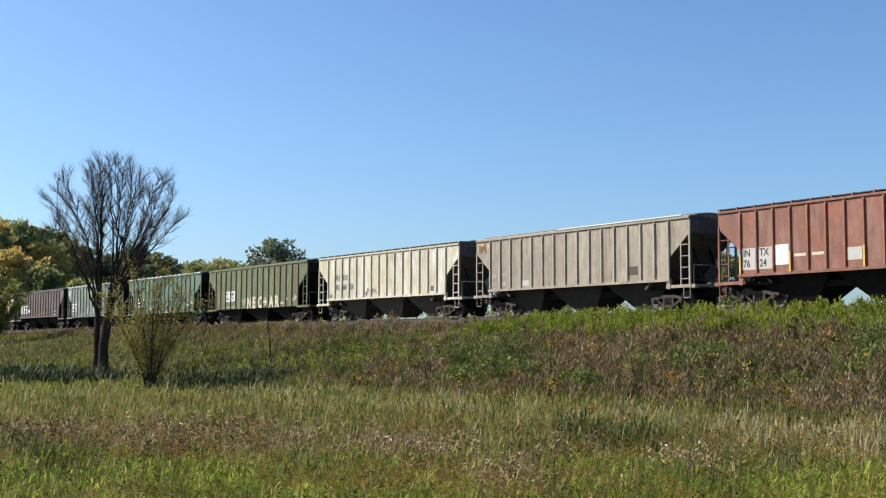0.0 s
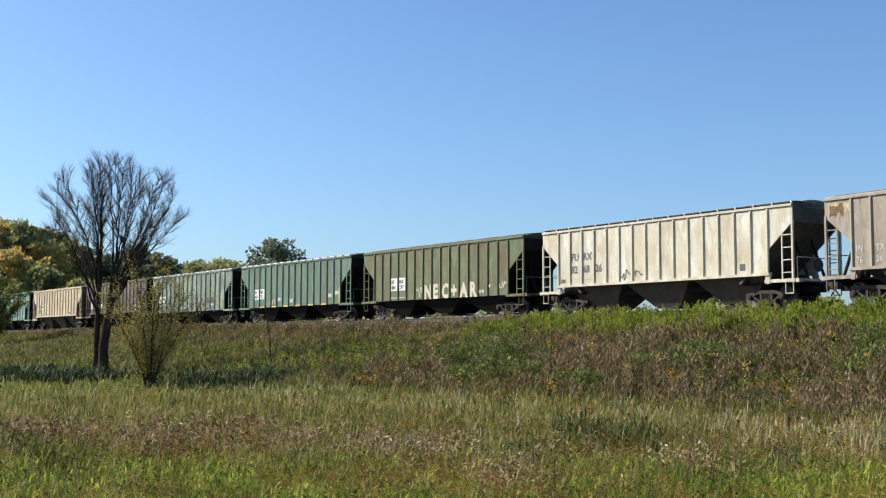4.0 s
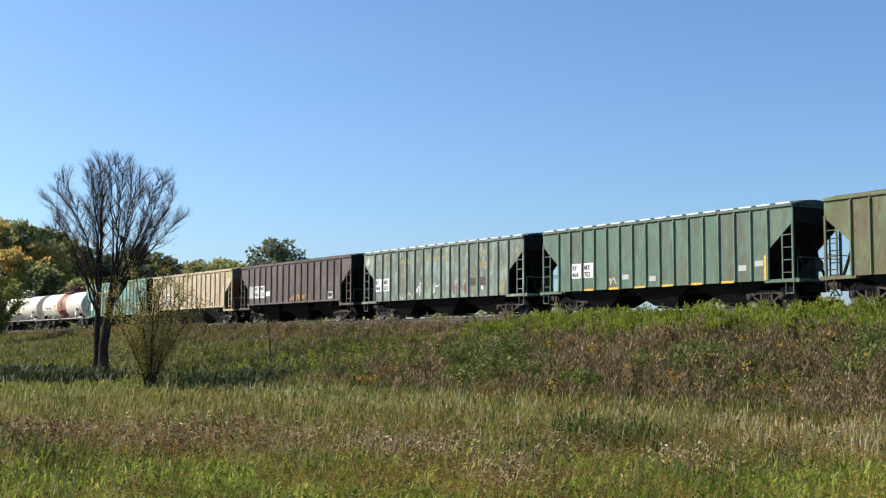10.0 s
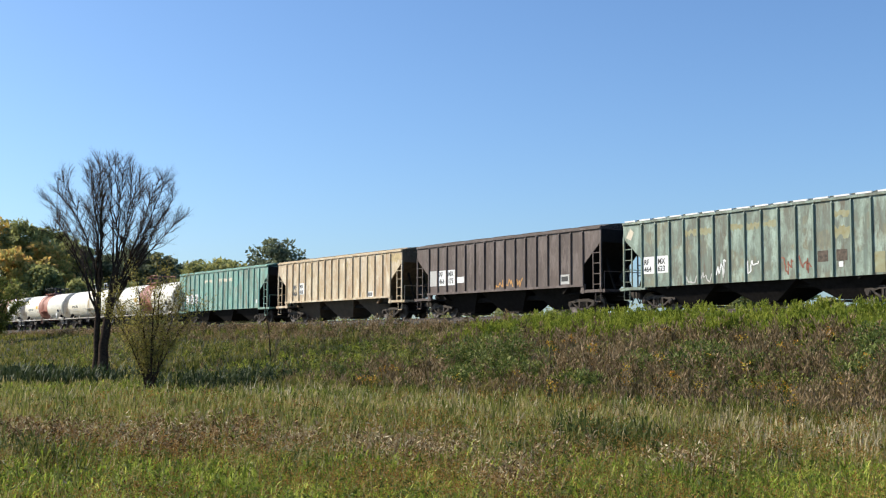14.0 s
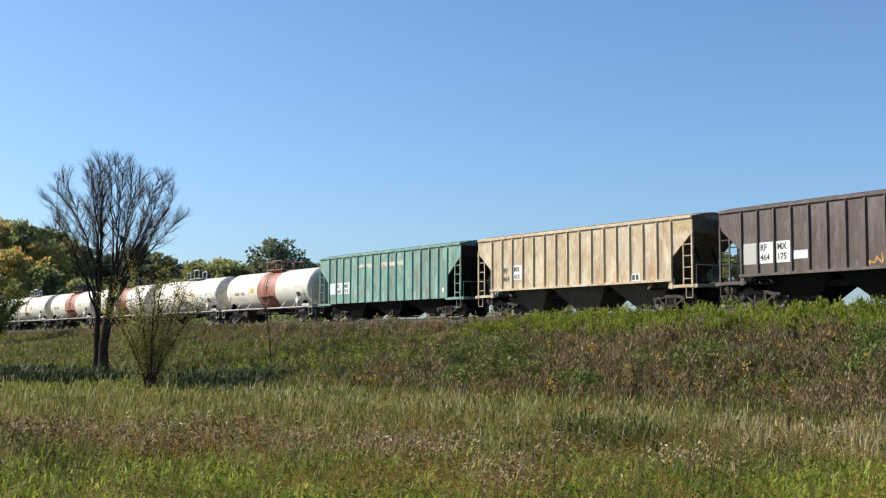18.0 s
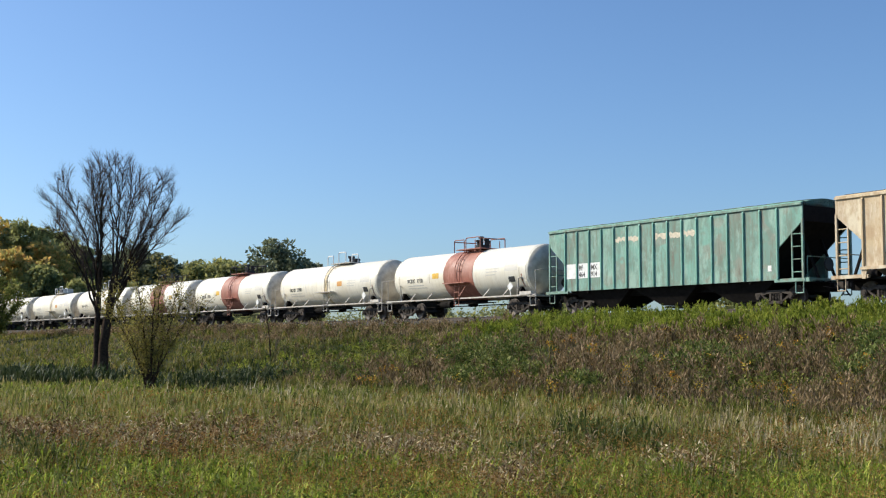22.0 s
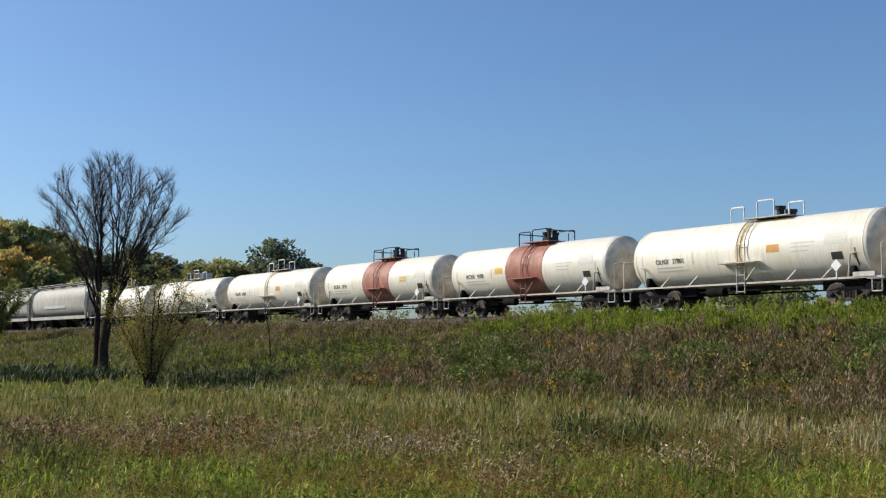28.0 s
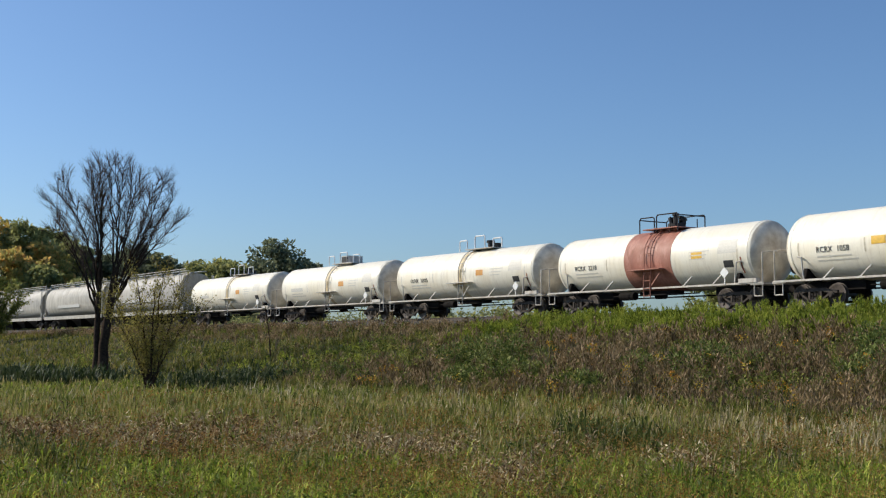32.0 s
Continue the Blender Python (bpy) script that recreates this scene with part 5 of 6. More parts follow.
def leafy_grass(p, h, k, length, width, low=0.1, rise=(40, 78), droop=(0.0, 0.35)):
    """Grass stems with k arching leaves each."""
    m = len(p)
    t = low + (1 - low) * RNG.uniform(0, 1, (m, k)) ** 0.8
    lean = RNG.normal(0, 0.12, (m, 2)) + [0.06, 0]
    c = np.stack([p[:, None, 0] + lean[:, :1] * t * h[:, None], p[:, None, 1] + lean[:, 1:] * t * h[:, None], p[:, None, 2] + t * h[:, None] * 0.8], -1).reshape(-1, 3)
    g = np.repeat(grow(p), k)
    n = m * k
    ln = RNG.uniform(0.6, 1.25, n) * length * np.sqrt(g)
    return join([arching(c, ln, RNG.uniform(0.6, 1.3, n) * width * g, RNG.uniform(*rise, n), RNG.uniform(*droop, n)), blades(p, h, 0.009 * grow(p), 0.2)])


def plume(p, h, k, length, width, spread, low=0.15, rise=0.9):
    """Weeds: k narrow leaves that point up and out along each stem."""
    m = len(p)
    t = RNG.uniform(low, 1.0, (m, k))
    a = RNG.uniform(0, 2 * math.pi, (m, k))
    rr = spread * (1.1 - 0.75 * t) * np.sqrt(RNG.uniform(0.1, 1, (m, k)))
    lean = RNG.normal(0, 0.10, (m, 2))
    c = np.stack([p[:, None, 0] + rr * np.cos(a) + lean[:, :1] * h[:, None] * t, p[:, None, 1] + rr * np.sin(a) + lean[:, 1:] * h[:, None] * t, p[:, None, 2] + t * h[:, None]], -1).reshape(-1, 3)
    a = a.ravel() + RNG.normal(0, 0.5, m * k)
    way = np.stack([np.cos(a), np.sin(a), rise + RNG.normal(0, 0.45, m * k)], 1)
    g = np.repeat(grow(p), k)
    return darts(c, way, RNG.uniform(0.6, 1.3, m * k) * length * np.sqrt(g), RNG.uniform(0.7, 1.3, m * k) * width * g)


def seed_heads(p, h, k, spread, size):
    """Clustered heads on top of stems."""
    m = len(p)
    c = np.repeat(p, k, 0) + RNG.normal(0, 1, (m * k, 3)) * [spread, spread, spread * 0.7]
    c[:, 2] += np.repeat(h, k)
    return leaflets(c, RNG.uniform(0.6, 1.4, m * k) * size * np.repeat(grow(p), k))


def dead_patches(x, y):
    """Where last year's broad leaves lie brown and bleached."""
    s = spot(x, y, -7.2, 21.8, 2.6, 2.3) + 0.7 * spot(x, y, -4.2, 22.5, 1.2, 1.5)
    for a, b, rx, ry in ((-0.35, 19.2, 0.55, 1.6), (0.9, 15.9, 0.4, 1.7), (-1.3, 19.8, 0.3, 1.0), (-2.7, 20.4, 0.4, 1.0), (3.6, 17.6, 0.5, 0.9), (2.2, 19.5, 0.5, 0.8), (-4.6, 19.5, 0.5, 0.8)):
        s = s + spot(x, y, a, b, rx * 1.25, ry * 1.1)
    return np.clip(s, 0, 1)


def make_meadow():
    # thin growth all round the viewpoint
    x = np.concatenate([RNG.uniform(-70, 60, 11000), RNG.uniform(-14, 14, 5000)])
    y = np.concatenate([RNG.uniform(-45, 110, 11000), RNG.uniform(-14, 10, 5000)])
    d, s = from_line(x, y)
    k = (d > 20) & (np.hypot(x, y) > 1.2) & ((y < 9) | (np.abs(x) > 0.42 * y + 1))
    p = footing(x[k], y[k])
    wide = blades(p, RNG.uniform(0.25, 0.55, len(p)), RNG.uniform(0.03, 0.06, len(p)))
    # leafy grass over the whole meadow
    x, y = wedge(28000, 10.5, 66)
    d, s = from_line(x, y)
    fresh = np.clip((19.5 - y) / 3.0, 0, 1) * (0.52 + 0.42 * field(x, y, 0.9, 6.0)) + 0.4 * np.clip((y - 36) / 5, 0, 1) * (x < -4)
    dead, roll = dead_patches(x, y), chance(x)
    on = (d > 19.3 + 1.2 * field(x, y, 0.7, 1.0)) & (chance(x) < 0.5 + 0.6 * field(x, y, 2.1, 4.0))
    lush = on & (roll < fresh * (1 - dead))
    rest = on & ~lush & (roll < 1 - 0.95 * dead)
    p = footing(x[lush], y[lush])
    stuff("lush_grass", leafy_grass(p, RNG.uniform(0.22, 0.55, len(p)) * clump_field(x[lush], y[lush]) * (1 - 0.45 * np.clip((p[:, 1] - 28) / 9, 0, 1)), 12, 0.13, 0.020, rise=(20, 82), droop=(-0.05, 0.12)), LUSH, "bright green broad-bladed grass", "grass")
    p = footing(x[rest], y[rest])
    tall = (0.8 + 0.35 * np.clip((p[:, 1] - 20) / 6, 0, 1)) * (1 - 0.52 * np.clip((p[:, 1] - 28) / 9, 0, 1))
    body = leafy_grass(p, RNG.uniform(0.25, 0.62, len(p)) * tall * clump_field(p[:, 0], p[:, 1]), 7, 0.20, 0.016, rise=(60, 86), droop=(-0.1, 0.1))
    # low fill under the tall growth
    x, y = wedge(22000, 10.5, 60)
    d, s = from_line(x, y)
    k = d > 18
    p = footing(x[k], y[k])
    low = blades(p, RNG.uniform(0.08, 0.24, len(p)), RNG.uniform(0.015, 0.03, len(p)) * grow(p), 1.0)
    stuff("meadow_grass", join([wide, low, body]), MEADOW, "tall uneven autumn meadow grass, green fading to tan", "grass")
    # dark sedge clumps
    at = [(3.05, 21.2, 0.75, 2.0, 230), (2.45, 22.6, 0.45, 1.2, 70), (-6.1, 18.3, 0.6, 0.6, 60), (-7.3, 18.9, 0.5, 0.5, 40), (-2.1, 17.0, 0.4, 0.5, 30)]
    x = np.concatenate([RNG.normal(a, rx * 0.6, n) for a, b, rx, ry, n in at])
    y = np.concatenate([RNG.normal(b, ry * 0.6, n) for a, b, rx, ry, n in at])
    p = footing(x, y)
    sedge = leafy_grass(p, RNG.uniform(0.35, 0.75, len(p)), 8, 0.26, 0.022, rise=(45, 85), droop=(0.0, 0.4))
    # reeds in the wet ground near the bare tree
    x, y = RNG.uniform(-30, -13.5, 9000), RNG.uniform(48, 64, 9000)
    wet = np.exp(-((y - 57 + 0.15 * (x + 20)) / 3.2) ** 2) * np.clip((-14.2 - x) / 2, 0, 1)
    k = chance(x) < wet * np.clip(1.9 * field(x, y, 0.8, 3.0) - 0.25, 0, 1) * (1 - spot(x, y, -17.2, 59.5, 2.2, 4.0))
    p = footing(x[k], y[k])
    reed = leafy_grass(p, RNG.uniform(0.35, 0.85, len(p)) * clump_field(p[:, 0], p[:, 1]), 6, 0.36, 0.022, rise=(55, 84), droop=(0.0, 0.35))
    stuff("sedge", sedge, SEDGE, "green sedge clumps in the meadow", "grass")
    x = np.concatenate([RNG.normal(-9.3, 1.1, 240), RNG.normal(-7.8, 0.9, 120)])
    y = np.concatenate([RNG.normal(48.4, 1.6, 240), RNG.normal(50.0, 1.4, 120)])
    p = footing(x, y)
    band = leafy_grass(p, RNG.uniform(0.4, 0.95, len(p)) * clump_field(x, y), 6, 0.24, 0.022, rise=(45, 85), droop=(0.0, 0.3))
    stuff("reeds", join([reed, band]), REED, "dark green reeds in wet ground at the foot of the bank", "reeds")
    # rusty heads on green herbs
    x, y = wedge(9000, 10.5, 34)
    d, s = from_line(x, y)
    k = (d > 20.5) & (chance(x) < np.clip(1.7 * field(x, y, 0.75, 11.0) - 0.45, 0.04, 1) * (0.75 - 0.4 * np.clip((y - 21) / 6, 0, 1)))
    k = k & (chance(x) > dead_patches(x, y))
    p = footing(x[k], y[k])
    h = RNG.uniform(0.38, 0.62, len(p)) * clump_field(p[:, 0], p[:, 1])
    herbs = plume(p, h * 0.85, 12, 0.075, 0.026, 0.14, rise=0.5)
    stuff("rusty_herbs", join([seed_heads(p, h, 24, 0.075, 0.0125), blades(p, h, 0.012 * grow(p), 0.1)]), RUST, "herbs with rust-brown seed heads in the grass", "weeds")
    x, y = wedge(2600, 10.5, 45)
    d, s = from_line(x, y)
    k = (d > 20) & (chance(x) < field(x, y, 0.9, 3.0))
    q = footing(x[k], y[k])
    more = plume(q, RNG.uniform(0.2, 0.5, len(q)), 18, 0.08, 0.03, 0.16, rise=0.5)
    stuff("green_herbs", join([herbs, more]), GREENWEED, "low leafy green herbs among the grass", "weeds")
    # bleached and brown dead leaves
    x, y = wedge(14000, 10.5, 30)
    d, s = from_line(x, y)
    k = (d > 20.5) & (chance(x) < 0.95 * dead_patches(x, y) + 0.03 * field(x, y, 1.7, 2.0) + 0.10 * np.clip((y - 17.5) / 3, 0, 1) * np.clip((27 - y) / 4, 0, 1) * (field(x, y, 1.1, 5.0) > 0.55))
    p = footing(x[k], y[k])
    h = RNG.uniform(0.28, 0.55, len(p)) * clump_field(p[:, 0], p[:, 1])
    stuff("dead_leaves", join([plume(p, h, 24, 0.085, 0.021, 0.12, rise=0.6), blades(p, h * 1.1, RNG.uniform(0.010, 0.02, len(p)) * grow(p), 0.6)]), DRY, "curled brown and bleached dead leaves on dry stems", "weeds")
    # pale straw along the foot of the bank, thinner to the west
    x, y = wedge(130000, 17, 46)
    d, s = from_line(x, y)
    foot = 20.9 - 0.5 * np.sin(x * 0.7)
    east = 0.95 * np.clip((x - 3.4) / 3.0, 0, 1) * np.clip(1.9 * field(x, y, 1.1, 8.0) - 0.30, 0.10, 1)
    west = 0.13 * np.clip(1.9 * field(x, y, 1.9, 3.0) - 0.6, 0, 1) * np.clip((x + 9) / 3, 0, 1)
    k = chance(x) < np.exp(-((d - foot) / 0.8) ** 2) * east + np.exp(-((d - 23.5) / 2.6) ** 2) * west + 0.012 * (d > 20.5)
    p = footing(x[k], y[k])
    h = RNG.uniform(0.30, 0.64, len(p)) * clump_field(p[:, 0], p[:, 1])
    stuff("straw_grass", blades(p, h, RNG.uniform(0.016, 0.034, len(p)) * np.clip(p[:, 1] / 22, 0.8, 2), 0.30), STRAW, "pale upright straw grass at the foot of the bank", "grass")


def weed_bush(x, y, height, width, leaves, seed, mat, label):
    """A mound of leafy stems: lobes of foliage with shaded gaps."""
    rnd, rng = random.Random(seed), np.random.default_rng(seed)
    z = float(ground_z([x], [y])[0]) - 0.03
    ob = thing("weed_bush", label, "bush", group="bushes on the bank", at=pose(x, y, z))
    wood, lobes = Wood(seed), []
    for k in range(15):
        a, r = k * 2.4, width / 2 * math.sqrt((k + 0.5) / 15) * 0.85
        top = height * (1 - 0.55 * (r / (width / 2)) ** 2) * rnd.uniform(0.7, 1.0)
        pts, _ = wood.path((r * 0.25 * math.cos(a), r * 0.25 * math.sin(a), 0), (math.cos(a) * r, math.sin(a) * r, top), math.hypot(r, top), 5, 0.02, 0.06)
        wood.limb(pts, [0.018, 0.016, 0.013, 0.010, 0.007, 0.004], 4)
        lobes += [(pts[-1], 0.30), (pts[3], 0.26)]
    wood_part("stem", wood, M_TWIG, ob)
    cc = np.array([tuple(c) for c, _ in lobes])
    idx = rng.integers(0, len(cc), leaves)
    off = unit(rng.normal(size=(leaves, 3))) * (rng.uniform(0.3, 1, leaves) ** 0.5 * width * 0.13)[:, None]
    way = off + np.array([0, 0, width * 0.06])
    v, t = darts(cc[idx] + off, way, rng.uniform(0.07, 0.15, leaves), rng.uniform(0.035, 0.065, leaves))
    lf = soup("foliage", v, t, mat)
    lf.parent = ob
    return ob


def make_bank():
    # grass on the bank, thick in the west and thin among the weeds in the east
    x, y = wedge(190000, 22, 150)
    d, s = from_line(x, y)
    east = np.clip((s + 16) / 12, 0, 1) * np.clip((19 - d) / 2, 0, 1)
    k = (d > 3.9 + 0.9 * np.clip((-60 - s) / 30, 0, 1)) & (d < 20.8) & (chance(x) < (1.0 - 0.65 * east) * (0.30 + 0.9 * field(x, y, 1.4, 3.0)))
    p = footing(x[k], y[k])
    h = RNG.uniform(0.18, 0.6, len(p)) * (0.35 + 0.9 * field(p[:, 0], p[:, 1], 0.8, 6.0))
    stuff("bank_grass", blades(p, h, RNG.uniform(0.020, 0.040, len(p)) * np.clip(p[:, 1] / 30, 1, 4), 0.8), BANK, "rough green grass on the embankment's side", "grass")
    # brown plumes of dying weeds
    x, y = wedge(34000, 20, 130)
    d, s = from_line(x, y)
    thick = np.maximum(np.clip((s + 9) / 10, 0.04, 1), np.where((d < 9.5) & (s > -55), 0.8, 0)) * np.clip((20.3 - d) / 2, 0, 1)
    k = (d > np.where(s > -9, 7.9, 3.9)) & (chance(x) < thick * np.clip(0.05 + 1.15 * field(x, y, 0.7, 2.0), 0, 1) * (0.35 + 0.75 * field(x, y, 2.9, 6.0)))
    p = footing(x[k], y[k])
    h = RNG.uniform(0.4, 0.95, len(p)) * (0.35 + 0.65 * field(p[:, 0], p[:, 1], 0.9, 4.0) + 0.35 * field(p[:, 0], p[:, 1], 2.7, 1.0))
    stuff("brown_weeds", join([plume(p, h, 30, 0.11, 0.017, 0.16, low=0.25, rise=1.9), blades(p, h * 1.05, RNG.uniform(0.008, 0.014, len(p)) * grow(p), 0.3)]), WEED, "purple-brown dying weeds on the embankment's side", "weeds")
    # green weeds under and between them
    x, y = wedge(7000, 20, 110)
    d, s = from_line(x, y)
    lobe = spot(x, y, -5.4, 54, 1.6, 4.5) + 0.8 * spot(x, y, -4.2, 60, 1.5, 3.5) + spot(x, y, -8.8, 50.5, 1.4, 1.5) + 0.9 * spot(x, y, -1.5, 50, 1.2, 4) + 0.8 * spot(x, y, 12, 32, 1.8, 4) + 0.6 * spot(x, y, 7.8, 34.5, 1.3, 3.5)
    k = (d > 4.0) & (d < 20.5) & (chance(x) < np.clip(1.3 * field(x, y, 0.55, 9.0) - 0.45, 0.06, 1) + lobe)
    p = footing(x[k], y[k])
    h = RNG.uniform(0.25, 0.75, len(p)) * clump_field(p[:, 0], p[:, 1])
    stuff("green_weeds", plume(p, h, 32, 0.085, 0.026, 0.24, rise=0.7), GREENWEED, "thickets of green leafy weeds on the bank", "weeds")
    # fresh growth in patches on the western slope
    x, y = wedge(9000, 36, 110)
    d, s = from_line(x, y)
    fresh = spot(x, y, -5.4, 54, 1.5, 4.0) + spot(x, y, -4.0, 60, 1.2, 3.0) + 0.8 * spot(x, y, -1.6, 50, 1.0, 3.5) + 0.9 * spot(x, y, -8.6, 56, 1.6, 3.5) + 0.8 * spot(x, y, -24, 74, 6.0, 6.0) + 0.7 * spot(x, y, 0.8, 46, 0.9, 3.0)
    k = (d > 5.0) & (d < 20.5) & (chance(x) < 0.85 * fresh * np.clip(1.7 * field(x, y, 1.6, 2.0) - 0.2, 0, 1))
    p = footing(x[k], y[k])
    stuff("fresh_weeds", plume(p, RNG.uniform(0.25, 0.6, len(p)) * clump_field(p[:, 0], p[:, 1]), 30, 0.085, 0.020, 0.20, rise=1.2), GOLDENROD, "patches of fresh yellow-green weeds on the slope", "weeds")
    # bushes of the slope
    for x, y, h, w, n, seed in ((0.9, 43.0, 1.35, 2.1, 2200, 1), (2.1, 41.2, 1.50, 2.4, 2700, 2), (2.4, 38.6, 1.0, 1.8, 1500, 3), (0.7, 39.6, 0.85, 1.6, 1200, 4), (7.5, 34.6, 1.1, 1.9, 1700, 5),
                                (8.6, 33.6, 0.8, 1.4, 1000, 6), (6.2, 37.2, 0.75, 1.3, 900, 7), (11.6, 31.6, 0.95, 1.7, 1400, 8), (10.6, 30.2, 0.8, 1.4, 1000, 9), (12.5, 34.0, 1.0, 1.8, 1400, 10),
                                (-4.5, 49.5, 0.6, 1.1, 700, 11), (4.2, 36.0, 0.6, 1.2, 700, 12), (4.6, 29.4, 0.5, 0.9, 600, 14)):
        weed_bush(x, y, h, w, n, seed, BUSH, "dark green leafy weed bush on the embankment's side")
    # tall goldenrod on the shoulder, in clumps
    m = 430
    s, o = RNG.uniform(-11.5, 15, m), RNG.uniform(4.0, 8.8, m)
    keep = chance(s) < np.clip((s + 12.5) / 3, 0.25, 1)
    s, o = np.repeat(s[keep], 7), np.repeat(o[keep], 7)
    tall = np.repeat(RNG.uniform(0.45, 0.92, keep.sum()), 7)
    s, o = s + RNG.normal(0, 0.22, len(s)), np.maximum(o + RNG.normal(0, 0.22, len(o)), 3.8)
    lx, ly, th = np.interp(s, ARC, LINE_X), np.interp(s, ARC, LINE_Y), bend(s)
    p = footing(lx + o * np.sin(th), ly - o * np.cos(th))
    h = tall * RNG.uniform(0.75, 1.05, len(p)) * np.clip(1.0 - (o - 4.2) * 0.04, 0.8, 1.0) * np.clip(0.90 + (s + 13) / 80, 0.85, 1.05)
    stuff("goldenrod", join([plume(p, h, 40, 0.085, 0.0125, 0.075, low=0.10, rise=3.2), blades(p, h, np.full(len(p), 0.03), 0.1)]), GOLDENROD, "bright yellow-green goldenrod along the track's shoulder", "weeds")
    # yellow and orange flower tufts
    x, y = wedge(1700, 20, 62)
    d, s = from_line(x, y)
    near = np.clip((d - 8) / 6, 0.15, 1) * np.clip((s + 8) / 10, 0.03, 1) + 2.0 * spot(x, y, 11.6, 31, 1.4, 3) + 1.0 * spot(x, y, 3.3, 40, 0.7, 2.5)
    k = (d > 8.5) & (d < 20.3) & (chance(x) < 0.27 * near * np.clip(2.2 * field(x, y, 1.3, 12.0) - 0.6, 0.05, 1.5))
    p = footing(x[k], y[k])
    h = RNG.uniform(0.5, 0.8, len(p))
    stuff("flower_tufts", join([seed_heads(p, h, 20, 0.085, 0.017), seed_heads(p + [0.1, 0, -0.12], h, 8, 0.07, 0.017), blades(p, h, 0.010 * grow(p), 0.1)]), FLOWER, "yellow and orange flower tufts among the weeds", "flowers")
    # dry weeds at the ballast's edge and beyond the track
    m = 2300
    s = np.where(RNG.uniform(0, 1, m) < 0.6, RNG.uniform(-130, 12, m), RNG.uniform(-92, -34, m))
    o = np.where(RNG.uniform(0, 1, m) < 0.62, RNG.uniform(3.3, 5.2, m), RNG.uniform(-9, -3.6, m))
    lx, ly, th = np.interp(s, ARC, LINE_X), np.interp(s, ARC, LINE_Y), bend(s)
    p = footing(lx + o * np.sin(th), ly - o * np.cos(th))
    h = np.where(o > 0, RNG.uniform(0.15, 0.5, m) + 0.45 * np.exp(-((s + 62) / 24) ** 2) * RNG.uniform(0.3, 1, m), RNG.uniform(0.3, 1.0, m))
    stuff("trackside_weeds", join([plume(p, h, 14, 0.10, 0.03, 0.18), blades(p, h, np.full(m, 0.03), 0.2)]), WEED, "sparse dry weeds beside the ballast", "weeds")


def make_brush():
    """Low thicket on the far side of the embankment."""
    m = 380
    s = RNG.uniform(-150, -17, m)
    o = RNG.uniform(-13, -6, m)
    lx, ly, th = np.interp(s, ARC, LINE_X), np.interp(s, ARC, LINE_Y), bend(s)
    x, y = lx + o * np.sin(th), ly - o * np.cos(th)
    p = np.stack([x, y, ground_z(x, y)], 1)
    top = RAIL_Z + RNG.uniform(0.3, 1.5, m) - p[:, 2]
    vt = plume(p, top, 110, 0.14, 0.06, 1.4, rise=0.3)
    stuff("brush", join([vt, blades(np.repeat(p, 3, 0), np.repeat(top, 3), np.full(3 * m, 0.05), 0.3)]), LEAF_MID, "low green-brown thicket beyond the track", "bushes")


# ---------------------------------------------------------------- trees
class Wood:
    """Tapering branches as arrays."""

    def __init__(self, seed):
        self.rnd = random.Random(seed)
        self.v, self.t, self.tips = [], [], []

    def limb(self, pts, radii, n):
        base = len(self.v)
        for i, (p, r) in enumerate(zip(pts, radii)):
            w = (pts[min(i + 1, len(pts) - 1)] - pts[max(i - 1, 0)]).normalized()
            u = w.orthogonal().normalized()
            q = w.cross(u)
            for k in range(n):
                a = 2 * math.pi * k / n
                self.v.append(tuple(p + r * (math.cos(a) * u + math.sin(a) * q)))
        for i in range(len(pts) - 1):
            for k in range(n):
                a, b = base + i * n + k, base + i * n + (k + 1) % n
                self.t += [(a, b, b + n), (a, b + n, a + n)]

    def path(self, p, way, length, segs, lift, crook):
        pts, w = [Vector(p)], Vector(way).normalized()
        for _ in range(segs):
            w = (w + Vector((self.rnd.gauss(0, crook), self.rnd.gauss(0, crook), self.rnd.gauss(0, crook) + lift))).normalized()
            pts.append(pts[-1] + w * (length / segs))
        return pts, w

    def arrays(self):
        return np.array(self.v), np.array(self.t)


def wood_part(name, wood, mat, parent, label=""):
    v, t = wood.arrays()
    ob = soup(name, v, t, mat)
    ob.data.shade_smooth()
    ob.parent = parent
    if label:
        ob["label"] = label
    return ob


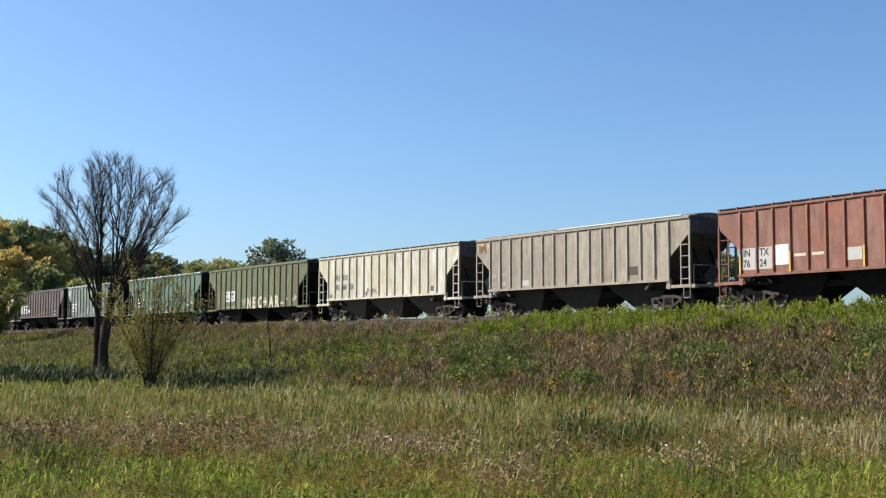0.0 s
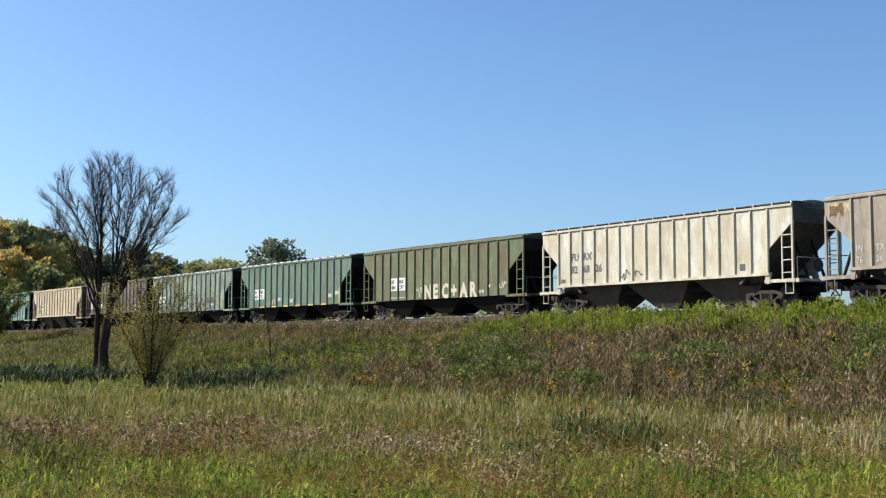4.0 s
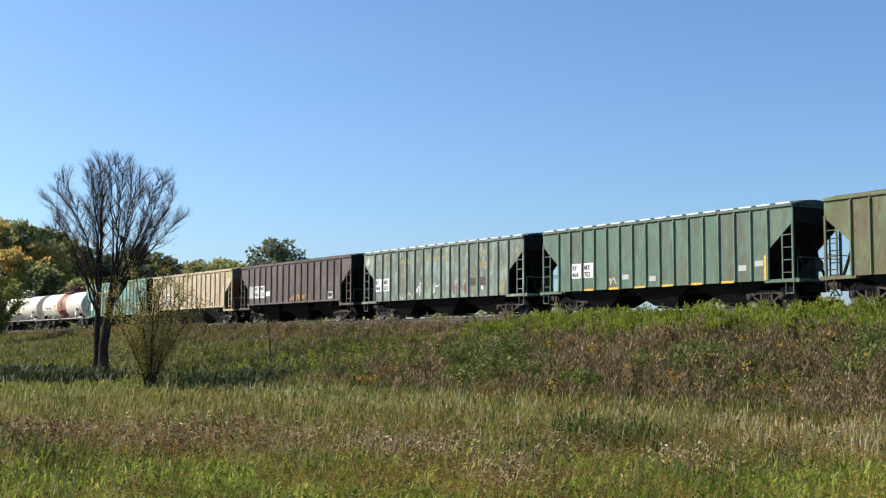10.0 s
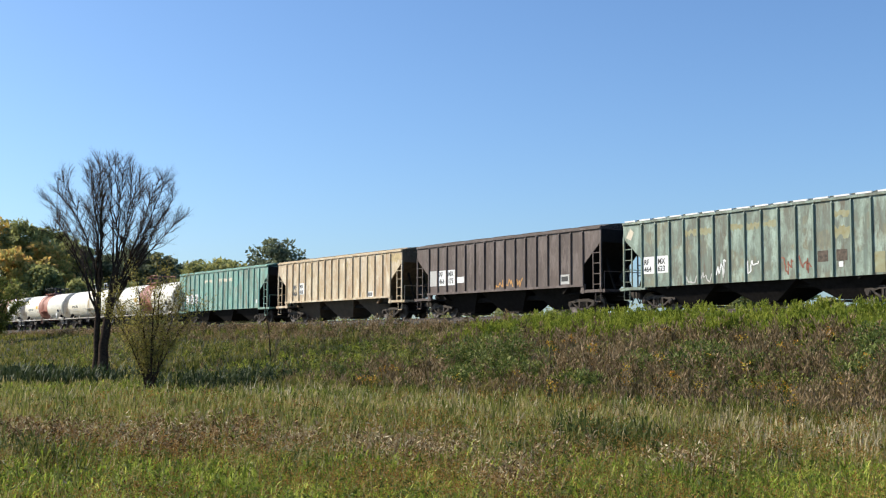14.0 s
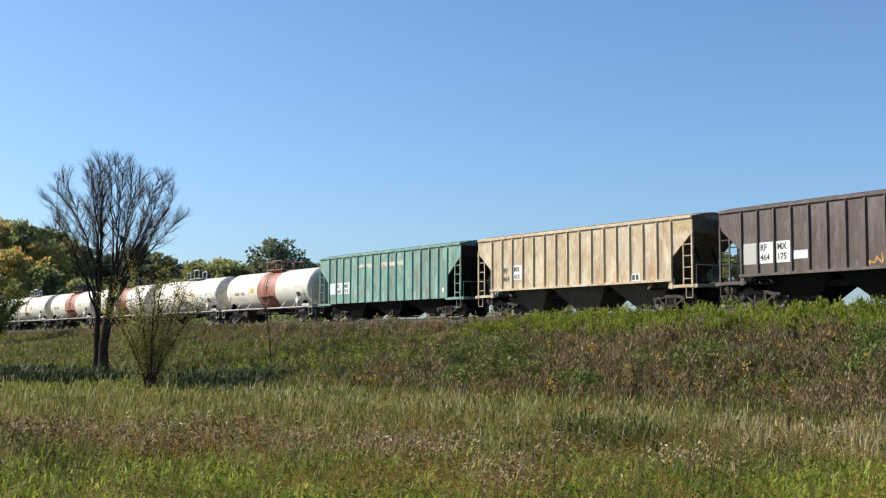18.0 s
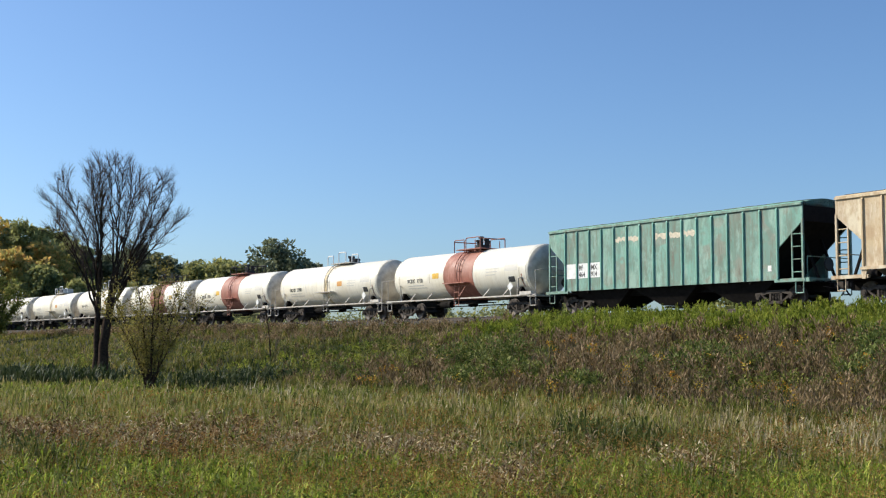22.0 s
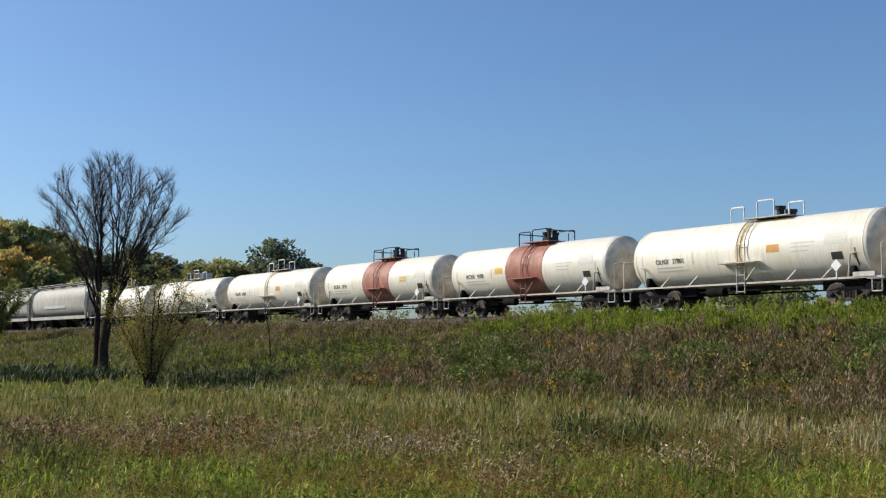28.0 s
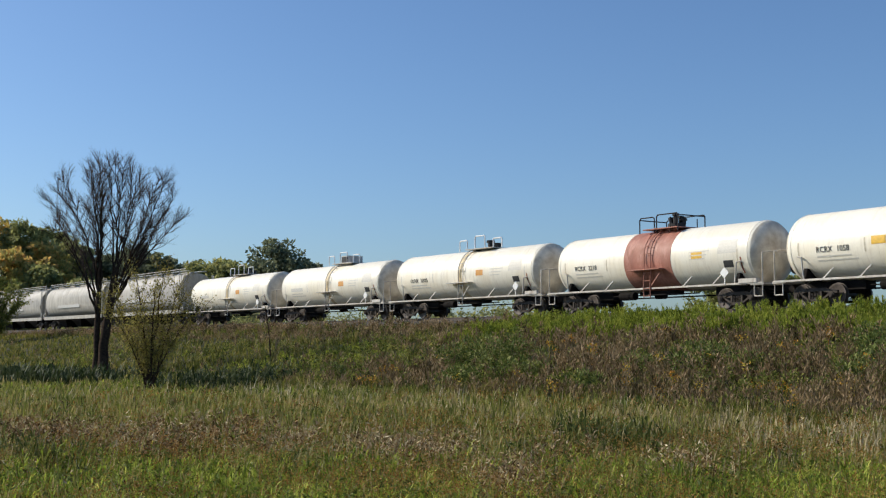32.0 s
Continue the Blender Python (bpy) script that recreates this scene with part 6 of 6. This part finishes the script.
def bare_tree(x, y, seed=5):
    """Two stems side by side; leaders fan out to a broad vase-shaped crown."""
    z = float(ground_z([x], [y])[0]) - 0.1
    tree = thing("bare_tree", "tall leafless tree with a forked dark trunk", "tree", at=pose(x, y, z))
    rnd = random.Random(seed)
    trunk, twigs = Wood(seed), Wood(seed + 2)

    def bow(a, c, b, n, shake):
        pts = []
        for i in range(n + 1):
            q = i / n
            p = Vector(a) * (1 - q) ** 2 + Vector(c) * (2 * q * (1 - q)) + Vector(b) * q * q
            pts.append(p + Vector((rnd.gauss(0, shake), rnd.gauss(0, shake), rnd.gauss(0, shake))) * (1 if 0 < i else 0))
        return pts
    west = bow((-0.20, 0.05, 0.0), (-0.26, 0.05, 3.0), (-0.10, 0.1, 5.9), 9, 0.02)
    east = bow((0.10, -0.05, 0.0), (0.22, -0.1, 2.6), (0.80, -0.1, 6.1), 9, 0.02)
    trunk.limb(west, [0.22, 0.18, 0.17, 0.165, 0.16, 0.15, 0.145, 0.135, 0.125, 0.11], 9)
    trunk.limb(east, [0.40, 0.31, 0.28, 0.26, 0.25, 0.235, 0.22, 0.20, 0.18, 0.16], 10)
    trunk.limb([Vector((0.05, 0.1, 1.0)), Vector((0.16, 0.2, 3.0)), Vector((0.42, 0.3, 5.2))], [0.12, 0.10, 0.07], 7)
    wood_part("trunk", trunk, M_BARK, tree, "furrowed dark double trunk")
    # leaders: stem, place on it, spread of the bow and the tip
    fan = [(0, 0.80, -0.95, 7.3, -3.1, 9.75), (0, 0.88, -0.75, 8.2, -2.0, 10.7), (0, 0.96, -0.28, 8.4, -0.60, 11.15), (0, 1.0, 0.05, 8.7, 0.10, 11.4),
           (1, 0.96, 0.98, 8.0, 0.75, 11.6), (1, 0.92, 1.45, 7.9, 1.5, 11.4), (1, 0.86, 1.75, 7.4, 2.8, 10.95), (1, 0.84, 2.05, 7.1, 3.45, 10.6),
           (1, 0.78, 2.2, 6.8, 3.9, 9.85), (1, 0.74, 2.4, 7.2, 3.95, 8.6), (0, 0.72, -1.2, 6.7, -2.6, 8.7), (0, 0.9, -0.7, 8.5, -2.65, 10.25), (1, 0.9, 1.2, 8.4, 1.9, 10.9), (1, 0.98, 0.62, 8.4, 0.42, 11.5), (0, 0.94, -0.05, 8.0, -0.25, 11.25), (1, 0.95, 1.0, 8.2, 1.15, 11.45)]
    extra = []
    for stem, at, cx, cz, ex, ez in fan:
        extra.append((stem, at, cx, cz, ex, ez, rnd.uniform(-0.9, 0.9)))
        if rnd.random() < 0.45:
            extra.append((stem, at - 0.05, cx * 0.8 + 0.1, cz - 0.2, ex * rnd.uniform(0.55, 0.85) + 0.1, ez - rnd.uniform(0.3, 1.0), rnd.choice((-1, 1)) * rnd.uniform(1.2, 2.6)))
    for stem, at, cx, cz, ex, ez, ey in extra:
        limbs = Wood(rnd.randrange(9999))
        src = (west, east)[stem]
        at = at - 0.10
        i = min(8, int(at * 9))
        start = src[i].lerp(src[i + 1], min(1.0, at * 9 - i))
        n = 11
        pts = bow(start, (cx, ey * 0.35, cz), (ex, ey, ez), n, 0.045)
        r0 = rnd.uniform(0.055, 0.080)
        limbs.limb(pts, [r0 * (1 - 0.93 * (i / n) ** 0.8) + 0.007 for i in range(n + 1)], 6)
        for j in range(2, n + 1):
            for _ in range(1 if j < 4 else 2 if j < 7 else 3):
                base = pts[j] if j == n else pts[j].lerp(pts[j + 1], rnd.random())
                way = (pts[j] - pts[j - 1]).normalized()
                side = Vector((rnd.gauss(0, 1), rnd.gauss(0, 1), rnd.gauss(0, 0.35))).normalized()
                out = way + side * rnd.uniform(0.5, 1.0)
                ln = rnd.uniform(0.6, 1.15) * (1.9 - 1.2 * j / n)
                sp, _w = limbs.path(base, out, ln, 6, 0.07, 0.08)
                limbs.limb(sp, [(0.025 - 0.011 * j / n) * (1 - 0.8 * i / 6) + 0.004 for i in range(7)], 4)
                for i in range(1, 7):
                    for _ in range(2):
                        tw = (sp[i] - sp[i - 1]).normalized() + Vector((rnd.gauss(0, 0.5), rnd.gauss(0, 0.5), rnd.gauss(0.2, 0.3)))
                        tl = rnd.uniform(0.25, 0.65)
                        tp, _w = twigs.path(sp[i], tw, tl, 3, 0.06, 0.09)
                        twigs.limb(tp, [0.0050, 0.0045, 0.0038, 0.0025], 3)
                        if rnd.random() < 0.7:
                            t2 = (tp[2] - tp[1]).normalized() + Vector((rnd.gauss(0, 0.5), rnd.gauss(0, 0.5), rnd.gauss(0.1, 0.3)))
                            tq, _w = twigs.path(tp[1], t2, tl * 0.6, 2, 0.05, 0.1)
                            twigs.limb(tq, [0.0045, 0.0038, 0.0025], 3)
        wood_part("limb", limbs, M_BARK, tree)
    tw = wood_part("fine_twig_growth", twigs, M_TWIG, tree, "fine bare twigs")
    tw["kind"] = "stuff"
    return tree


def shrub(x, y, height, width, seed, leaves, label, mat=None, leaf=0.05, stems=9, bare=0.25):
    """Stems that fork low and spread to a loose V; bare: share of the crown that has lost its leaves."""
    z = float(ground_z([x], [y])[0]) - 0.05
    ob = thing("shrub", label, "shrub", at=pose(x, y, z))
    rnd, rng = random.Random(seed), np.random.default_rng(seed)
    wood, fine, tips = Wood(seed), Wood(seed + 1), []
    for k in range(stems):
        a = k * 2.4 + rnd.uniform(-0.4, 0.4)
        r = width / 2 * math.sqrt((k + 0.4) / stems) * rnd.uniform(0.8, 1.05)
        up = height * (1 - 0.42 * (r / (width / 2)) ** 2) * rnd.uniform(0.86, 1.0)
        foot, end = Vector((rnd.gauss(0, 0.07), rnd.gauss(0, 0.07), 0)), Vector((r * math.cos(a), r * math.sin(a), up))
        mid = foot.lerp(end, 0.5) + Vector((-0.18 * end.x, -0.18 * end.y, 0.05 * up))
        n = 9
        pts = []
        for i in range(n + 1):
            q = i / n
            pts.append(foot * (1 - q) ** 2 + mid * (2 * q * (1 - q)) + end * q * q + Vector((rnd.gauss(0, 0.03), rnd.gauss(0, 0.03), 0)) * (1 if i else 0))
        thick = (0.055 if k < 3 else 0.034) * height / 4.4
        wood.limb(pts, [thick * (1 - 0.85 * i / n) + 0.005 for i in range(n + 1)], 6)
        for j in range(2, n + 1):
            for _ in range(4):
                sp, _w = fine.path(pts[j], (pts[j] - pts[j - 1]).normalized() + Vector((rnd.gauss(0, 0.6), rnd.gauss(0, 0.6), rnd.gauss(0.1, 0.3))), height * rnd.uniform(0.09, 0.20), 4, 0.05, 0.12)
                fine.limb(sp, [0.010, 0.009, 0.007, 0.006, 0.004], 3)
                if rnd.random() > bare:
                    tips += sp[1:]
    wood_part("stem", wood, M_BARK, ob, "dark stems that fork near the ground")
    wood_part("twig_growth", fine, M_TWIG, ob)["kind"] = "stuff"
    c = np.array([tuple(t) for t in tips])
    c = c[rng.integers(0, len(c), leaves)] + rng.normal(0, 0.075 * height / 4, (leaves, 3))
    way = rng.normal(size=(leaves, 3)) + [0, 0, -0.2]
    v, t = darts(c, way, rng.uniform(0.7, 1.5, leaves) * leaf, rng.uniform(0.35, 0.6, leaves) * leaf)
    lf = soup("foliage", v, t, mat or LEAF_SHRUB)
    lf.parent = ob
    return ob


def leaf_tree(x, y, height, width, mat, seed, leaves=7600, leaf=0.36, low=0.22, label="broad leafy tree in the wood behind the track"):
    z = float(ground_z([x], [y])[0]) - 0.1
    ob = thing("leafy_tree", label, "tree", group="trees of the wood", at=pose(x, y, z))
    rnd = random.Random(seed)
    rng = np.random.default_rng(seed)
    wood = Wood(seed)
    pts, w = wood.path((0, 0, 0), (0, 0, 1), height * 0.75, 6, 0.05, 0.05)
    wood.limb(pts, [height * 0.018 * (1.2 - 0.16 * i) for i in range(7)], 7)
    clumps = []
    n = 110
    for k in range(n):
        t = ((k + 0.5) / n) ** 0.8
        zz = low + (1 - low) * t
        u = abs(t - 0.42) / (0.60 if t > 0.42 else 0.55)
        prof = max(0.05, 1 - min(1.0, u) ** 2.4) ** 0.45
        a = k * 2.39996 + rnd.uniform(-0.4, 0.4)
        r = width / 2 * 0.88 * prof * math.sqrt(rnd.uniform(0.05, 1.0))
        c = Vector((r * math.cos(a), r * math.sin(a), height * zz * rnd.uniform(0.90, 0.97)))
        clumps.append(c)
        if k % 3 == 0:
            base = pts[min(5, 1 + int(zz * 4))]
            lp = [base.lerp(c, q / 3) + Vector((0, 0, -0.15 * math.sin(q / 3 * math.pi))) for q in range(4)]
            wood.limb(lp, [height * 0.007, height * 0.005, height * 0.003, height * 0.0015], 4)
    wood_part("trunk", wood, M_BARK, ob)
    cc = np.array([tuple(c) for c in clumps])
    idx = rng.integers(0, n, leaves)
    size = rng.uniform(0.6, 1.25, n)[idx] * width * 0.12
    off = rng.normal(size=(leaves, 3))
    off = unit(off) * (rng.uniform(0.15, 1.0, leaves) ** 0.6)[:, None]
    off[:, 2] *= 0.75
    c = cc[idx] + off * size[:, None]
    v, t = leaflets(c, rng.uniform(0.6, 1.4, leaves) * leaf)
    crown = soup("crown", v, t, mat)
    crown.parent = ob
    return ob


def make_trees():
    bare_tree(-18.6, 65.0)
    shrub(-11.1, 45.5, 4.7, 4.2, 11, 9500, "sparse shrub with yellow-green leaves on several thin stems", leaf=0.085, bare=0.12)
    shrub(-44.3, 118.0, 6.6, 7.0, 13, 9000, "leafy olive shrub at the foot of the bank", mat=GREENWEED, leaf=0.24, bare=0.0, stems=14)
    sap = thing("dead_sapling", "thin dead sapling standing in the grass", "sapling", at=pose(-8.6, 60.0, float(ground_z([-8.6], [60.0])[0])))
    wood = Wood(17)
    pts, _ = wood.path((0, 0, -0.05), (0.02, 0, 1), 2.9, 8, 0.02, 0.05)
    wood.limb(pts, [0.045 - 0.004 * i for i in range(9)], 6)
    for i in (4, 5, 6, 7):
        sp, _ = wood.path(pts[i], (random.Random(i).uniform(-1, 1), 0.2, 1.2), 0.5, 3, 0.1, 0.1)
        wood.limb(sp, [0.014, 0.011, 0.008, 0.005], 4)
    wood_part("stem", wood, M_BARK, sap)
    # bearing (tangent), depth, height, crown width, leaf, seed
    wood = [(-0.400, 178, 21.8, 10, LEAF_GOLD, 1), (-0.372, 186, 21.6, 9, LEAF_GOLD, 2), (-0.350, 176, 20.2, 8.5, LEAF_MID, 3), (-0.328, 188, 20.8, 8, LEAF_MID, 4),
            (-0.362, 168, 13.5, 8, LEAF_GOLD, 5), (-0.337, 166, 12.0, 7, LEAF_MID, 6), (-0.308, 182, 18.0, 8, LEAF_MID, 7), (-0.282, 186, 16.5, 8, LEAF_DARK, 8),
            (-0.258, 180, 17.6, 7.5, LEAF_DARK, 9), (-0.238, 178, 16.0, 6, LEAF_DARK, 10), (-0.300, 164, 11.0, 7, LEAF_MID, 11), (-0.266, 166, 10.5, 7, LEAF_MID, 12),
            (-0.212, 190, 15.0, 7, LEAF_GOLD, 13), (-0.186, 190, 15.6, 8, LEAF_MID, 14), (-0.166, 194, 14.9, 6, LEAF_DARK, 15), (-0.139, 180, 18.0, 9.6, LEAF_DARK, 16),
            (-0.113, 186, 15.6, 5, LEAF_DARK, 17), (-0.154, 184, 13.0, 6, LEAF_DARK, 18), (-0.225, 172, 11.5, 7, LEAF_MID, 19), (-0.195, 172, 11.0, 7, LEAF_MID, 20),
            (-0.272, 192, 16.9, 8, LEAF_MID, 41), (-0.335, 174, 16.5, 8, LEAF_GOLD, 42), (-0.204, 184, 15.0, 8, LEAF_MID, 43), (-0.176, 182, 14.6, 8, LEAF_MID, 44), (-0.222, 188, 15.4, 7, LEAF_DARK, 45), (-0.158, 190, 14.8, 7, LEAF_DARK, 46), (-0.430, 180, 21.5, 10, LEAF_MID, 21), (-0.46, 176, 20, 10, LEAF_GOLD, 22)]
    for tan, depth, h, w, mat, seed in wood:
        lab = "turning yellow-gold leafy tree in the wood behind the track" if mat is LEAF_GOLD else ("dark green leafy tree behind the track" if mat is LEAF_DARK else "green leafy tree in the wood behind the track")
        leaf_tree(tan * depth, depth, h, w * 1.25, mat, seed, label=lab, low=0.06)
    # trees beyond the embankment
    for tan, depth, h, w, seed in ((0.238, 92, 9.6, 6.4, 31), (0.292, 96, 8.2, 5.5, 32), (0.268, 100, 7.4, 5.5, 33), (0.10, 150, 8.0, 5.0, 34), (0.325, 84, 5.6, 3.0, 35), (0.0, 190, 8.4, 6, 36)):
        leaf_tree(tan * depth, depth, h, w, LEAF_MID, seed, leaves=5200 if seed == 31 else 3000, leaf=0.19, label="small green tree beyond the embankment", low=0.15)


make_meadow()
make_bank()
make_brush()
make_trees()


motions()
